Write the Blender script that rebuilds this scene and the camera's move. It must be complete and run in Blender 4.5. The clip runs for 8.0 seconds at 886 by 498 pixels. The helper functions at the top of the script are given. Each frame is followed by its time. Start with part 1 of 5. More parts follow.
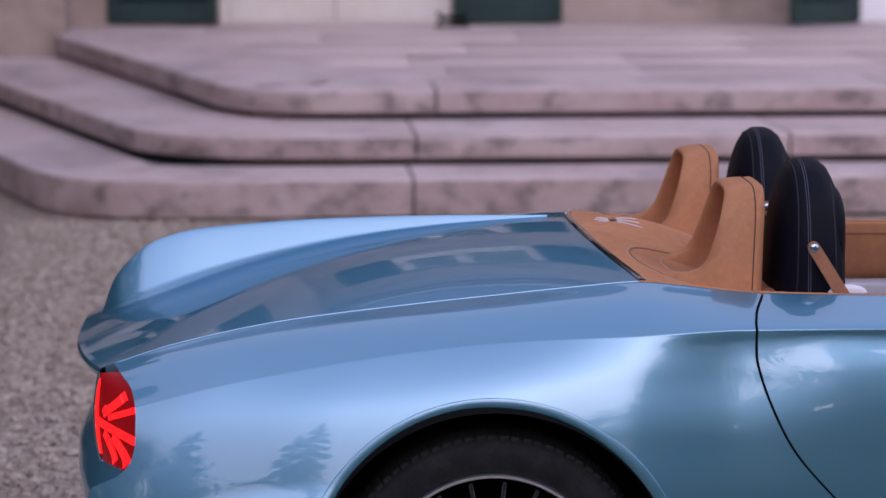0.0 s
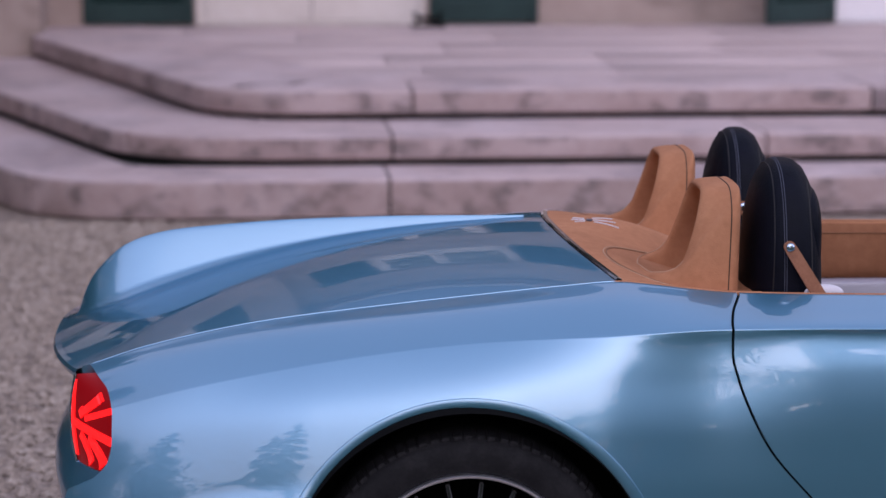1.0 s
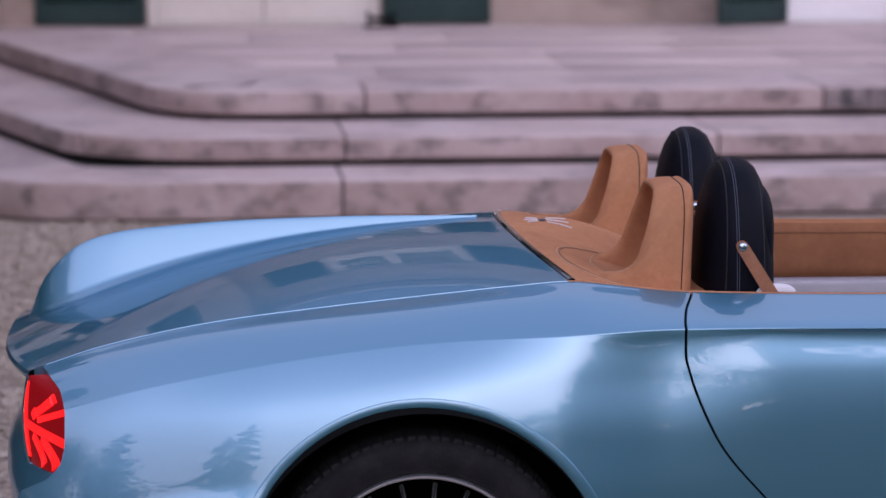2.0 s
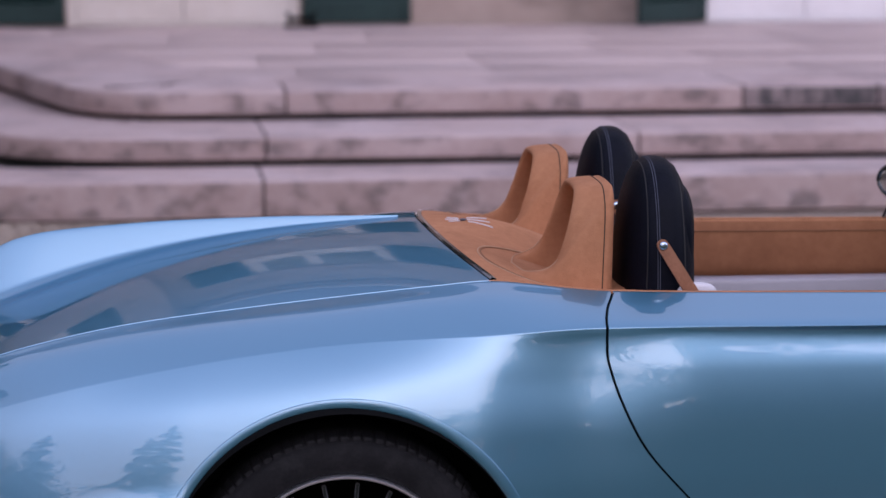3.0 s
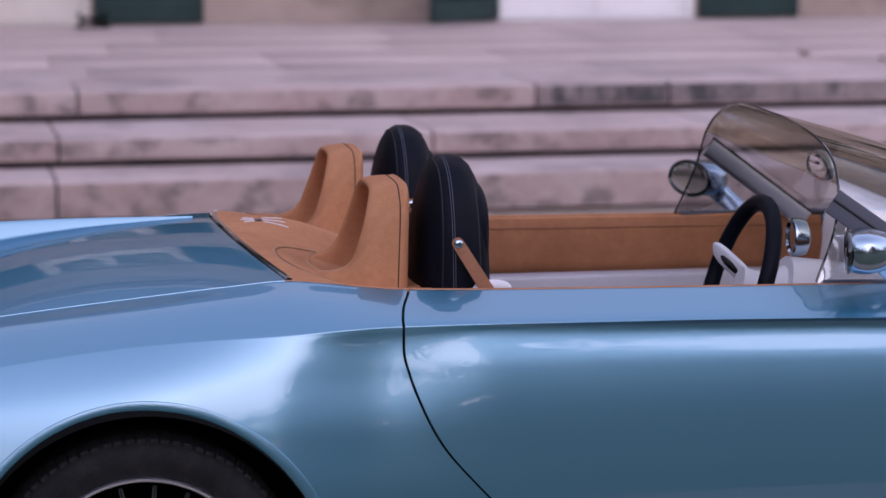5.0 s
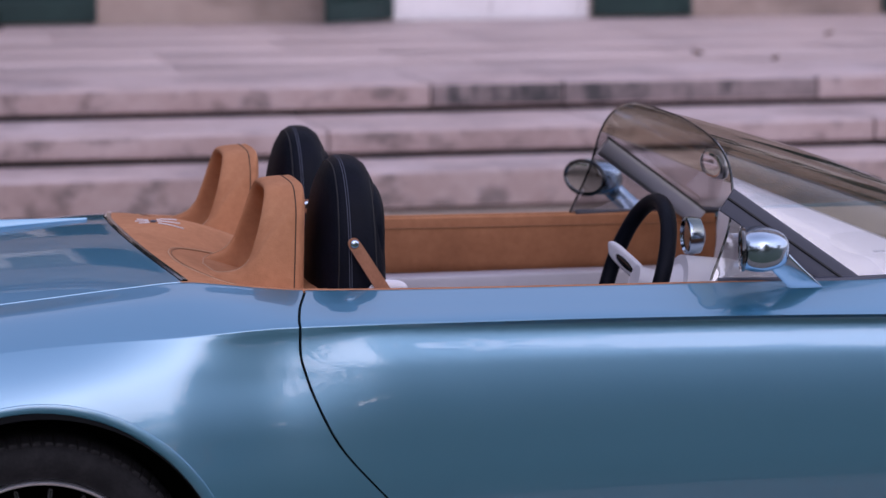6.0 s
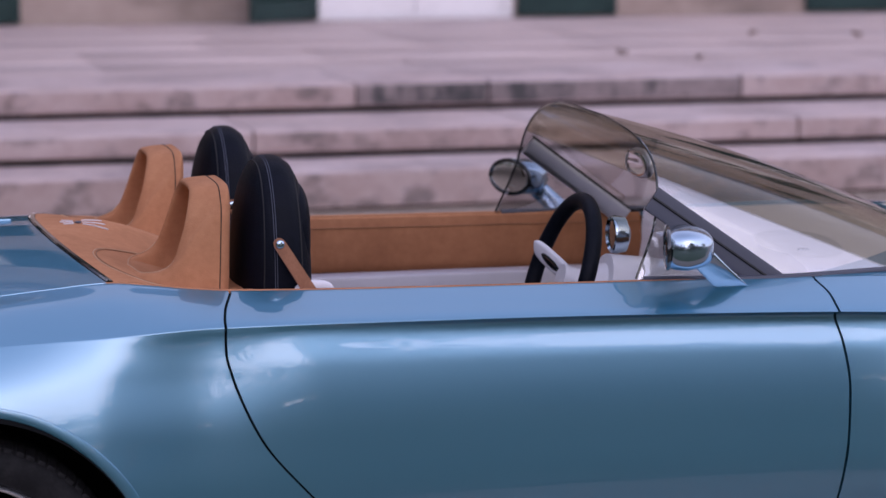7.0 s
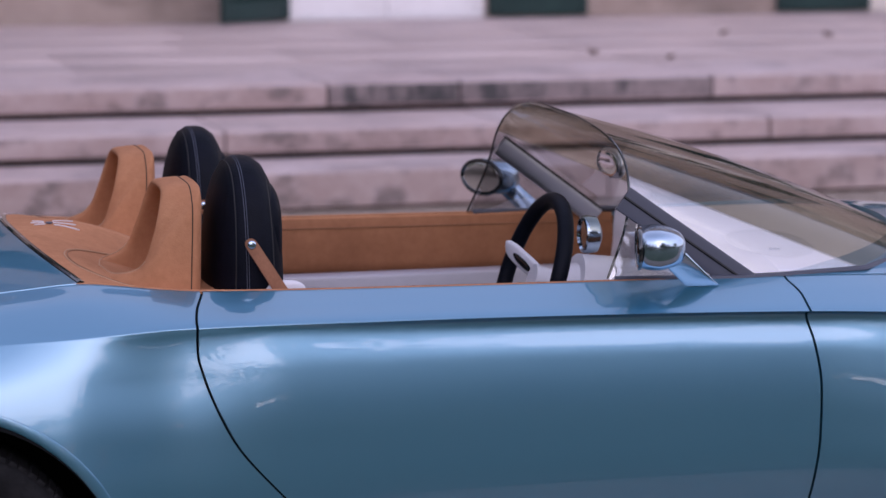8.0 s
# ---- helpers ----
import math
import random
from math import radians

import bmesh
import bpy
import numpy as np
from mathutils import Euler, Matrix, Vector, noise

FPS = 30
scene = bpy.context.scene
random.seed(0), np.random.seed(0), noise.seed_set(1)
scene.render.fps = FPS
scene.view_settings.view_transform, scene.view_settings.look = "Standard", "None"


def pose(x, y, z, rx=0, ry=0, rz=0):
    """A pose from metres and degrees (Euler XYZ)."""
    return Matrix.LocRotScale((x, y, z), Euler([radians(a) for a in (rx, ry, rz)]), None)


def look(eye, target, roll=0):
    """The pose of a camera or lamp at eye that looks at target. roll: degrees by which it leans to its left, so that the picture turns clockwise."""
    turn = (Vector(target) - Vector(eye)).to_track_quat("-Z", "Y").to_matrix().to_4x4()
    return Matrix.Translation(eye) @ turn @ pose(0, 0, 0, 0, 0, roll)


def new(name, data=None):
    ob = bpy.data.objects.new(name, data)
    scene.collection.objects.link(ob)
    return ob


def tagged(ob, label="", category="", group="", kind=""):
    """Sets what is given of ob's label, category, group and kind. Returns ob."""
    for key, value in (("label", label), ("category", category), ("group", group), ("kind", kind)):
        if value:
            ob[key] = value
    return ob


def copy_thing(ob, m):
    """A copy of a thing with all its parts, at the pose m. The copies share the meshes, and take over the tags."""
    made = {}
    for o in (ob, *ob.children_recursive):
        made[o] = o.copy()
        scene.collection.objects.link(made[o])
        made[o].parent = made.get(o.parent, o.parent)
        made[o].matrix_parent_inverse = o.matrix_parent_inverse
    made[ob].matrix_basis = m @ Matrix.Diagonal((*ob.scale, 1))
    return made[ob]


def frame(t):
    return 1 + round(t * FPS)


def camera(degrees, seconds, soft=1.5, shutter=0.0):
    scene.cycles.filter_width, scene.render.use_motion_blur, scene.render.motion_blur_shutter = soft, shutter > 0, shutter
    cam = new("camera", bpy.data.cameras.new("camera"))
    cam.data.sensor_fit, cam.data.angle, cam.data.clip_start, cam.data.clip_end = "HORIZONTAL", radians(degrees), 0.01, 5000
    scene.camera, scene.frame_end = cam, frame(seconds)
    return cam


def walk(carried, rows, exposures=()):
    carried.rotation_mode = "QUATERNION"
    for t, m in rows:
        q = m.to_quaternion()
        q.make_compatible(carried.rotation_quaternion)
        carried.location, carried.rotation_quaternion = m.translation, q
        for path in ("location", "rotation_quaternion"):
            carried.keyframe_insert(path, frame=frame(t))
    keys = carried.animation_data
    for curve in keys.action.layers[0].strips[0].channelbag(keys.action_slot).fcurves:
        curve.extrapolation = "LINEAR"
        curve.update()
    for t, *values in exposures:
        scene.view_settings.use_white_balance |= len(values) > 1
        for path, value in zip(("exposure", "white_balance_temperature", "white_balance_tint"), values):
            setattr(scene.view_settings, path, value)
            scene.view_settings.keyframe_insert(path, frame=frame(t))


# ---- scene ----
from mathutils.bvhtree import BVHTree

# Camera: a long lens on a fluid head that pans to the right on one spot.
EYE = 1.73
cam = camera(19.0, 8.0)
cam.data.dof.use_dof = True
cam.data.dof.focus_distance = 5.45
cam.data.dof.aperture_fstop = 3.8
PAN = [
    (0.0, 2.273, -8.179),
    (0.5, 2.474, -8.177),
    (1.0, 2.786, -8.173),
    (2.5, 4.584, -8.168),
    (3.0, 5.530, -8.169),
    (3.5, 6.534, -8.171),
    (4.0, 7.700, -8.170),
    (4.5, 8.818, -8.178),
    (6.0, 12.270, -8.180),
    (6.5, 13.169, -8.182),
    (7.0, 13.893, -8.186),
    (7.5, 14.322, -8.183),
    (8.0, 14.511, -8.183),
]
walk(cam, [(t, pose(0, 0, EYE, 90 + tilt, 0, -yaw)) for t, yaw, tilt in PAN],
     exposures=[(0.0, -0.19, 6350, 25), (8.0, -0.19, 6350, 25)])

# ---- light: soft open sky with a hazy sun ----
SUN_ELEV, SUN_AZ = 34.0, 172.0   # azimuth clockwise from +y
sun_dir = Vector((math.sin(radians(SUN_AZ)) * math.cos(radians(SUN_ELEV)), math.cos(radians(SUN_AZ)) * math.cos(radians(SUN_ELEV)), math.sin(radians(SUN_ELEV))))
world = bpy.data.worlds.new("sky")
scene.world = world
world.use_nodes = True
wn = world.node_tree.nodes
sky = wn.new("ShaderNodeTexSky")
sky.sky_type = "NISHITA"
sky.sun_disc = False
sky.sun_elevation = radians(SUN_ELEV)
sky.sun_rotation = radians(SUN_AZ)
sky.air_density, sky.dust_density, sky.ozone_density = 1.0, 2.0, 1.0
wn["Background"].inputs["Strength"].default_value = 0.165
veil = wn.new("ShaderNodeMix")      # thin high haze evens the sky out
veil.data_type = "RGBA"
veil.inputs[0].default_value = 0.65
haze = wn.new("ShaderNodeValToRGB")   # milky towards the horizon, clear blue overhead
haze.color_ramp.elements[0].position, haze.color_ramp.elements[0].color = 0.0, (0.80, 0.79, 0.90, 1)
haze.color_ramp.elements[1].position, haze.color_ramp.elements[1].color = 1.0, (0.33, 0.38, 0.52, 1)
for height, tone in ((0.55, (0.76, 0.80, 0.99, 1)), (0.85, (0.46, 0.51, 0.68, 1))):
    haze.color_ramp.elements.new(height).color = tone
where = wn.new("ShaderNodeTexCoord")
split = wn.new("ShaderNodeSeparateXYZ")
gain = wn.new("ShaderNodeVectorMath")
gain.operation = "SCALE"
gain.inputs["Scale"].default_value = 15.2
world.node_tree.links.new(where.outputs["Generated"], split.inputs[0])
world.node_tree.links.new(split.outputs["Z"], haze.inputs[0])
world.node_tree.links.new(haze.outputs["Color"], gain.inputs[0])
toward = wn.new("ShaderNodeVectorMath")     # the haze is brighter towards the veiled sun
toward.operation = "DOT_PRODUCT"
toward.inputs[1].default_value = sun_dir
glare = wn.new("ShaderNodeMath")
glare.operation, glare.inputs[1].default_value, glare.inputs[2].default_value = "MULTIPLY_ADD", 0.5, 0.5
steep = wn.new("ShaderNodeMath")
steep.operation, steep.inputs[1].default_value = "POWER", 3.0
level = wn.new("ShaderNodeMath")
level.operation, level.inputs[1].default_value, level.inputs[2].default_value = "MULTIPLY_ADD", 0.48, 0.76
bright = wn.new("ShaderNodeVectorMath")
bright.operation = "SCALE"
world.node_tree.links.new(where.outputs["Generated"], toward.inputs[0])
world.node_tree.links.new(toward.outputs["Value"], glare.inputs[0])
world.node_tree.links.new(glare.outputs[0], steep.inputs[0])
world.node_tree.links.new(steep.outputs[0], level.inputs[0])
world.node_tree.links.new(gain.outputs[0], bright.inputs[0])
world.node_tree.links.new(level.outputs[0], bright.inputs["Scale"])
world.node_tree.links.new(bright.outputs[0], veil.inputs[7])
world.node_tree.links.new(sky.outputs["Color"], veil.inputs[6])
world.node_tree.links.new(veil.outputs[2], wn["Background"].inputs["Color"])
sun_data = bpy.data.lights.new("sun", "SUN")
sun_data.energy, sun_data.angle, sun_data.color = 0.12, radians(50), (1.0, 0.94, 0.88)
sun = new("sun", sun_data)
sun.matrix_world = look(sun_dir * 60, (0, 0, 0))


# ---- materials ----
def material(name, color, rough=0.5, metal=0.0, coat=0.0, spread=None, scale=8.0, bump=0.0, bump_scale=80.0, coords="Object", rough_var=0.0, streak=None, island=0.0, spec=0.5, stain=None):
    """Principled surface with colour variation at two scales and a fine bump."""
    m = bpy.data.materials.new(name)
    m.use_nodes = True
    nt = m.node_tree
    bs = nt.nodes["Principled BSDF"]
    bs.inputs["Base Color"].default_value = (*color, 1)
    bs.inputs["Roughness"].default_value = rough
    bs.inputs["Metallic"].default_value = metal
    bs.inputs["Coat Weight"].default_value = coat
    bs.inputs["Coat Roughness"].default_value = 0.02
    bs.inputs["Specular IOR Level"].default_value = spec
    tc = nt.nodes.new("ShaderNodeTexCoord")
    co = tc.outputs[coords]
    if streak:
        mp = nt.nodes.new("ShaderNodeMapping")
        mp.inputs["Scale"].default_value = streak
        nt.links.new(co, mp.inputs["Vector"])
        co = mp.outputs["Vector"]
    if spread:
        a = nt.nodes.new("ShaderNodeTexNoise")
        a.inputs["Scale"].default_value, a.inputs["Detail"].default_value, a.inputs["Roughness"].default_value = scale, 6, 0.65
        b = nt.nodes.new("ShaderNodeTexNoise")
        b.inputs["Scale"].default_value, b.inputs["Detail"].default_value = scale * 9, 4
        nt.links.new(co, a.inputs["Vector"]), nt.links.new(co, b.inputs["Vector"])
        add = nt.nodes.new("ShaderNodeMath")
        add.operation = "MULTIPLY_ADD"
        add.inputs[1].default_value = 0.35
        nt.links.new(b.outputs["Fac"], add.inputs[0]), nt.links.new(a.outputs["Fac"], add.inputs[2])
        last = add.outputs[0]
        if island:
            oi = nt.nodes.new("ShaderNodeObjectInfo")
            mul = nt.nodes.new("ShaderNodeMath")
            mul.operation = "MULTIPLY_ADD"
            mul.inputs[1].default_value = island
            nt.links.new(oi.outputs["Random"], mul.inputs[0]), nt.links.new(last, mul.inputs[2])
            last = mul.outputs[0]
        ramp = nt.nodes.new("ShaderNodeValToRGB")
        el = ramp.color_ramp.elements
        stops = [(0.42, spread[0]), (0.66, color), (0.9, spread[1])]
        el[0].position, el[0].color = stops[0][0], (*stops[0][1], 1)
        el[1].position, el[1].color = stops[2][0], (*stops[2][1], 1)
        mid = el.new(stops[1][0])
        mid.color = (*stops[1][1], 1)
        nt.links.new(last, ramp.inputs["Fac"])
        colour = ramp.outputs["Color"]
        if stain:
            sn = nt.nodes.new("ShaderNodeTexNoise")
            sn.inputs["Scale"].default_value, sn.inputs["Detail"].default_value, sn.inputs["Roughness"].default_value = stain[1], 5, 0.6
            smap = nt.nodes.new("ShaderNodeMapping")
            smap.inputs["Scale"].default_value = stain[3] if len(stain) > 3 else (1.0, 0.6, 2.2)
            nt.links.new(tc.outputs[coords], smap.inputs["Vector"]), nt.links.new(smap.outputs["Vector"], sn.inputs["Vector"])
            sr = nt.nodes.new("ShaderNodeMapRange")
            sr.inputs["From Min"].default_value, sr.inputs["From Max"].default_value, sr.inputs["To Max"].default_value = 0.50, 0.64, stain[2]
            nt.links.new(sn.outputs["Fac"], sr.inputs["Value"])
            mx = nt.nodes.new("ShaderNodeMix")
            mx.data_type = "RGBA"
            nt.links.new(sr.outputs["Result"], mx.inputs[0]), nt.links.new(colour, mx.inputs[6])
            mx.inputs[7].default_value = (*stain[0], 1)
            colour = mx.outputs[2]
        nt.links.new(colour, bs.inputs["Base Color"])
        if rough_var:
            mr = nt.nodes.new("ShaderNodeMapRange")
            mr.inputs["To Min"].default_value, mr.inputs["To Max"].default_value = rough - rough_var, rough + rough_var
            nt.links.new(b.outputs["Fac"], mr.inputs["Value"]), nt.links.new(mr.outputs["Result"], bs.inputs["Roughness"])
    if bump:
        n = nt.nodes.new("ShaderNodeTexNoise")
        n.inputs["Scale"].default_value, n.inputs["Detail"].default_value = bump_scale, 5
        nt.links.new(co, n.inputs["Vector"])
        bp = nt.nodes.new("ShaderNodeBump")
        bp.inputs["Strength"].default_value, bp.inputs["Distance"].default_value = min(1.0, bump), 0.01
        nt.links.new(n.outputs["Fac"], bp.inputs["Height"]), nt.links.new(bp.outputs["Normal"], bs.inputs["Normal"])
    return m


def glass(name, tint, rough=0.0):
    """Solid glass; the panes have two faces."""
    m = bpy.data.materials.new(name)
    m.use_nodes = True
    nt = m.node_tree
    nt.nodes.remove(nt.nodes["Principled BSDF"])
    g = nt.nodes.new("ShaderNodeBsdfGlass")
    g.inputs["Color"].default_value = (*tint, 1)
    g.inputs["Roughness"].default_value = rough
    g.inputs["IOR"].default_value = 1.48
    nt.links.new(g.outputs[0], nt.nodes["Material Output"].inputs["Surface"])
    return m


def car_paint():
    """Teal ground coat with silvery blue flakes in it, under clear lacquer."""
    m = bpy.data.materials.new("blue_metallic_paint")
    m.use_nodes = True
    nt = m.node_tree
    ground_coat = nt.nodes["Principled BSDF"]
    ground_coat.inputs["Base Color"].default_value = (0.012, 0.150, 0.22, 1)
    ground_coat.inputs["Roughness"].default_value = 0.5
    ground_coat.inputs["Specular IOR Level"].default_value = 0.3
    flakes = nt.nodes.new("ShaderNodeBsdfPrincipled")
    flakes.inputs["Base Color"].default_value = (0.26, 0.475, 0.655, 1)
    flakes.inputs["Metallic"].default_value = 1.0
    flakes.inputs["Roughness"].default_value = 0.34
    flakes.inputs["Specular Tint"].default_value = (0.10, 0.28, 0.48, 1)
    for b in (ground_coat, flakes):
        b.inputs["Coat Weight"].default_value = 1.0
        b.inputs["Coat IOR"].default_value = 1.72
        b.inputs["Coat Roughness"].default_value = 0.012
    mix = nt.nodes.new("ShaderNodeMixShader")
    mix.inputs[0].default_value = 0.58
    nt.links.new(ground_coat.outputs[0], mix.inputs[1]), nt.links.new(flakes.outputs[0], mix.inputs[2])
    nt.links.new(mix.outputs[0], nt.nodes["Material Output"].inputs["Surface"])
    return m


def screen_glass(name, tint, head_on):
    """Tinted sheet, coated or plain; the gloss grows towards grazing views on both of its faces."""
    m = bpy.data.materials.new(name)
    m.use_nodes = True
    nt = m.node_tree
    nt.nodes.remove(nt.nodes["Principled BSDF"])
    clear, gloss = nt.nodes.new("ShaderNodeBsdfTransparent"), nt.nodes.new("ShaderNodeBsdfGlossy")
    clear.inputs["Color"].default_value = (*tint, 1)
    gloss.inputs["Roughness"].default_value = 0.0
    facing = nt.nodes.new("ShaderNodeLayerWeight")
    facing.inputs["Blend"].default_value = 0.5
    power, lift = nt.nodes.new("ShaderNodeMath"), nt.nodes.new("ShaderNodeMath")
    power.operation, power.inputs[1].default_value = "POWER", 5.0
    lift.operation, lift.inputs[1].default_value, lift.inputs[2].default_value = "MULTIPLY_ADD", 1.0 - head_on, head_on
    mix = nt.nodes.new("ShaderNodeMixShader")
    nt.links.new(facing.outputs["Facing"], power.inputs[0]), nt.links.new(power.outputs[0], lift.inputs[0])
    nt.links.new(lift.outputs[0], mix.inputs[0])
    nt.links.new(clear.outputs[0], mix.inputs[1]), nt.links.new(gloss.outputs[0], mix.inputs[2])
    nt.links.new(mix.outputs[0], nt.nodes["Material Output"].inputs["Surface"])
    return m


PAINT = car_paint()
NAVY = material("navy_leather", (0.004, 0.0055, 0.010), 0.5, spec=0.09, spread=((0.0025, 0.003, 0.007), (0.006, 0.007, 0.014)), scale=6, bump=0.15, bump_scale=260)
TAN = material("tan_nubuck", (0.46, 0.205, 0.102), 0.85, spec=0.15, spread=((0.38, 0.165, 0.08), (0.54, 0.255, 0.132)), scale=7, bump=0.2, bump_scale=320)
# kept very pale so the added rail reflects as a light line
PALE_WOOD = material("pale_streak_rail_wood", (0.80, 0.74, 0.64), 0.6, spread=((0.74, 0.68, 0.58), (0.86, 0.80, 0.70)), scale=4)
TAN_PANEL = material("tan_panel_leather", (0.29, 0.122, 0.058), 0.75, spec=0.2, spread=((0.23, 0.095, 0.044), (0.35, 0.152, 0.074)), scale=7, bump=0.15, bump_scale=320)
TAN_SEAM = material("dark_seam", (0.05, 0.028, 0.018), 0.9)
STITCH = material("pale_thread", (0.075, 0.085, 0.12), 0.8)
TAN_STITCH = material("tan_thread", (0.50, 0.30, 0.18), 0.8)
BLACK = material("black_rubber", (0.012, 0.012, 0.013), 0.7)
TYRE = material("tyre_rubber", (0.013, 0.013, 0.0145), 0.7, spec=0.15, spread=((0.008, 0.008, 0.009), (0.023, 0.0225, 0.024)), scale=14, bump=0.15, bump_scale=150)
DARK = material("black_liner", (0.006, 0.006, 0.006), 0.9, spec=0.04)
GLOSS_BLACK = material("gloss_black", (0.01, 0.011, 0.012), 0.12, coat=1.0)
CHROME = material("polished_aluminium", (0.44, 0.55, 0.66), 0.16, 1.0, bump=0.02, bump_scale=40)
SATIN = material("satin_aluminium", (0.62, 0.63, 0.66), 0.34, 1.0, bump=0.03, bump_scale=300)
ROOF = material("roof_slate", (0.13, 0.15, 0.21), 0.45, spread=((0.10, 0.115, 0.165), (0.16, 0.185, 0.25)), scale=3, bump=0.3, bump_scale=8)
DASH = material("white_dash_leather", (0.86, 0.83, 0.88), 0.5, spread=((0.83, 0.80, 0.85), (0.89, 0.86, 0.91)), scale=4)
STRAP = material("brown_strap_leather", (0.26, 0.10, 0.045), 0.45, spec=0.4, spread=((0.19, 0.07, 0.03), (0.33, 0.135, 0.065)), scale=20, bump=0.1, bump_scale=300)
TAN_FOLD = material("tan_fold", (0.24, 0.11, 0.052), 0.9)
SLATE = material("slate_grey_band", (0.055, 0.06, 0.085), 0.45)
STAY = material("grey_anodised_metal", (0.13, 0.13, 0.165), 0.42, 0.7, bump=0.02, bump_scale=300)
WHITE = material("white_lacquer", (0.68, 0.67, 0.71), 0.35, coat=0.3, spread=((0.64, 0.63, 0.67), (0.72, 0.71, 0.75)), scale=3)
# the white lacquer again, greyed to carry the shade inside the cockpit
SILL = material("shaded_white_lacquer", (0.44, 0.43, 0.48), 0.4, coat=0.2, spread=((0.40, 0.39, 0.44), (0.48, 0.47, 0.52)), scale=3)
RIM = material("machined_rim_metal", (0.86, 0.87, 0.90), 0.32, 1.0, bump=0.02, bump_scale=300)
RED = material("red_lens", (0.16, 0.003, 0.005), 0.3, spec=0.15)
RED.node_tree.nodes["Principled BSDF"].inputs["Emission Color"].default_value = (1.0, 0.015, 0.02, 1)
RED.node_tree.nodes["Principled BSDF"].inputs["Emission Strength"].default_value = 0.14
GLASS = glass("clear_glass", (0.90, 0.91, 0.90))
SCREEN_GLASS = screen_glass("bronze_screen_glass", (0.73, 0.70, 0.62), 0.05)
SIDE_GLASS = screen_glass("coated_side_glass", (0.92, 0.92, 0.93), 0.22)
MIRROR = material("mirror_glass", (0.9, 0.9, 0.9), 0.0, 1.0)
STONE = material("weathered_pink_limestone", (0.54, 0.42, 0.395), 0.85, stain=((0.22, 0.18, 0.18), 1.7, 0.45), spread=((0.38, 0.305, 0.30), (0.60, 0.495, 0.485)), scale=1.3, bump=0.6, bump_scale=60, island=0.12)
# dirt streaks on a base darker than the treads, with the risers' shade in it
RISER = material("streaked_shaded_riser_stone", (0.385, 0.284, 0.262), 0.85, stain=((0.075, 0.066, 0.064), 3.6, 0.6, (1.6, 1.6, 2.2)), spread=((0.24, 0.178, 0.166), (0.47, 0.37, 0.352)), scale=1.6, bump=0.6, bump_scale=60, island=0.16)
RISER_DARK = material("blackened_riser_stone", (0.22, 0.175, 0.17), 0.85, stain=((0.045, 0.045, 0.046), 2.2, 0.9, (2.8, 2.8, 0.9)), spread=((0.09, 0.08, 0.08), (0.34, 0.27, 0.26)), scale=3.0, bump=0.6, bump_scale=60)
STONE_DARK = material("mossy_shadow_joint", (0.035, 0.04, 0.036), 0.95, spread=((0.02, 0.024, 0.02), (0.06, 0.06, 0.055)), scale=4)
DRY = material("dry_leaf", (0.26, 0.17, 0.12), 0.8, spread=((0.18, 0.11, 0.08), (0.34, 0.24, 0.18)), scale=20)
PAVING = material("pale_paving_stone", (0.60, 0.475, 0.445), 0.75, spread=((0.52, 0.41, 0.38), (0.67, 0.54, 0.505)), scale=1.6, bump=0.4, bump_scale=50, streak=(0.8, 1.5, 1.0), island=0.012, stain=((0.42, 0.36, 0.365), 1.4, 0.45, (0.6, 2.0, 1.0)))
RENDERED = material("cream_render", (0.378, 0.295, 0.251), 0.9, stain=((0.141, 0.114, 0.0968), 1.1, 0.5), spread=((0.29, 0.22, 0.185), (0.44, 0.352, 0.304)), scale=0.8, bump=0.3, bump_scale=90)
CREAM = material("cream_painted_wood", (0.66, 0.60, 0.54), 0.6, spread=((0.6, 0.54, 0.48), (0.7, 0.65, 0.6)), scale=2)
WHITE_WOOD = material("white_painted_wood", (0.80, 0.78, 0.78), 0.5, spread=((0.75, 0.72, 0.72), (0.85, 0.83, 0.83)), scale=2)
GREEN = material("dark_green_shutter_paint", (0.011, 0.034, 0.031), 0.5, spec=0.3, spread=((0.008, 0.026, 0.024), (0.016, 0.045, 0.04)), scale=3)
GRAVEL = material("buff_gravel", (0.265, 0.208, 0.165), 0.95, spread=((0.12, 0.094, 0.08), (0.50, 0.41, 0.34)), scale=14, bump=1.0, bump_scale=45)
PEBBLE = material("gravel_stones", (0.30, 0.24, 0.19), 0.9, spread=((0.11, 0.086, 0.07), (0.56, 0.48, 0.40)), scale=30, bump=0.3, bump_scale=200)
BARK = material("bark", (0.10, 0.075, 0.055), 0.95, spread=((0.05, 0.04, 0.03), (0.15, 0.12, 0.09)), scale=6, bump=0.8, bump_scale=30)
LEAF = material("leaves", (0.12, 0.14, 0.075), 0.7, spread=((0.075, 0.09, 0.045), (0.18, 0.20, 0.11)), scale=0.8)
NEEDLE = material("conifer_needles", (0.075, 0.10, 0.06), 0.75, spread=((0.045, 0.06, 0.035), (0.11, 0.135, 0.08)), scale=0.8)
LAWN = material("mown_lawn", (0.055, 0.078, 0.042), 0.9, spread=((0.038, 0.054, 0.028), (0.075, 0.10, 0.055)), scale=1.2, bump=0.8, bump_scale=60)

glow = bpy.data.materials.new("glowing_red")
glow.use_nodes = True
gb = glow.node_tree.nodes["Principled BSDF"]
gb.inputs["Base Color"].default_value = (0.8, 0.02, 0.02, 1)
gb.inputs["Roughness"].default_value = 0.2
gb.inputs["Emission Color"].default_value = (1.0, 0.012, 0.008, 1)
gb.inputs["Emission Strength"].default_value = 1.1


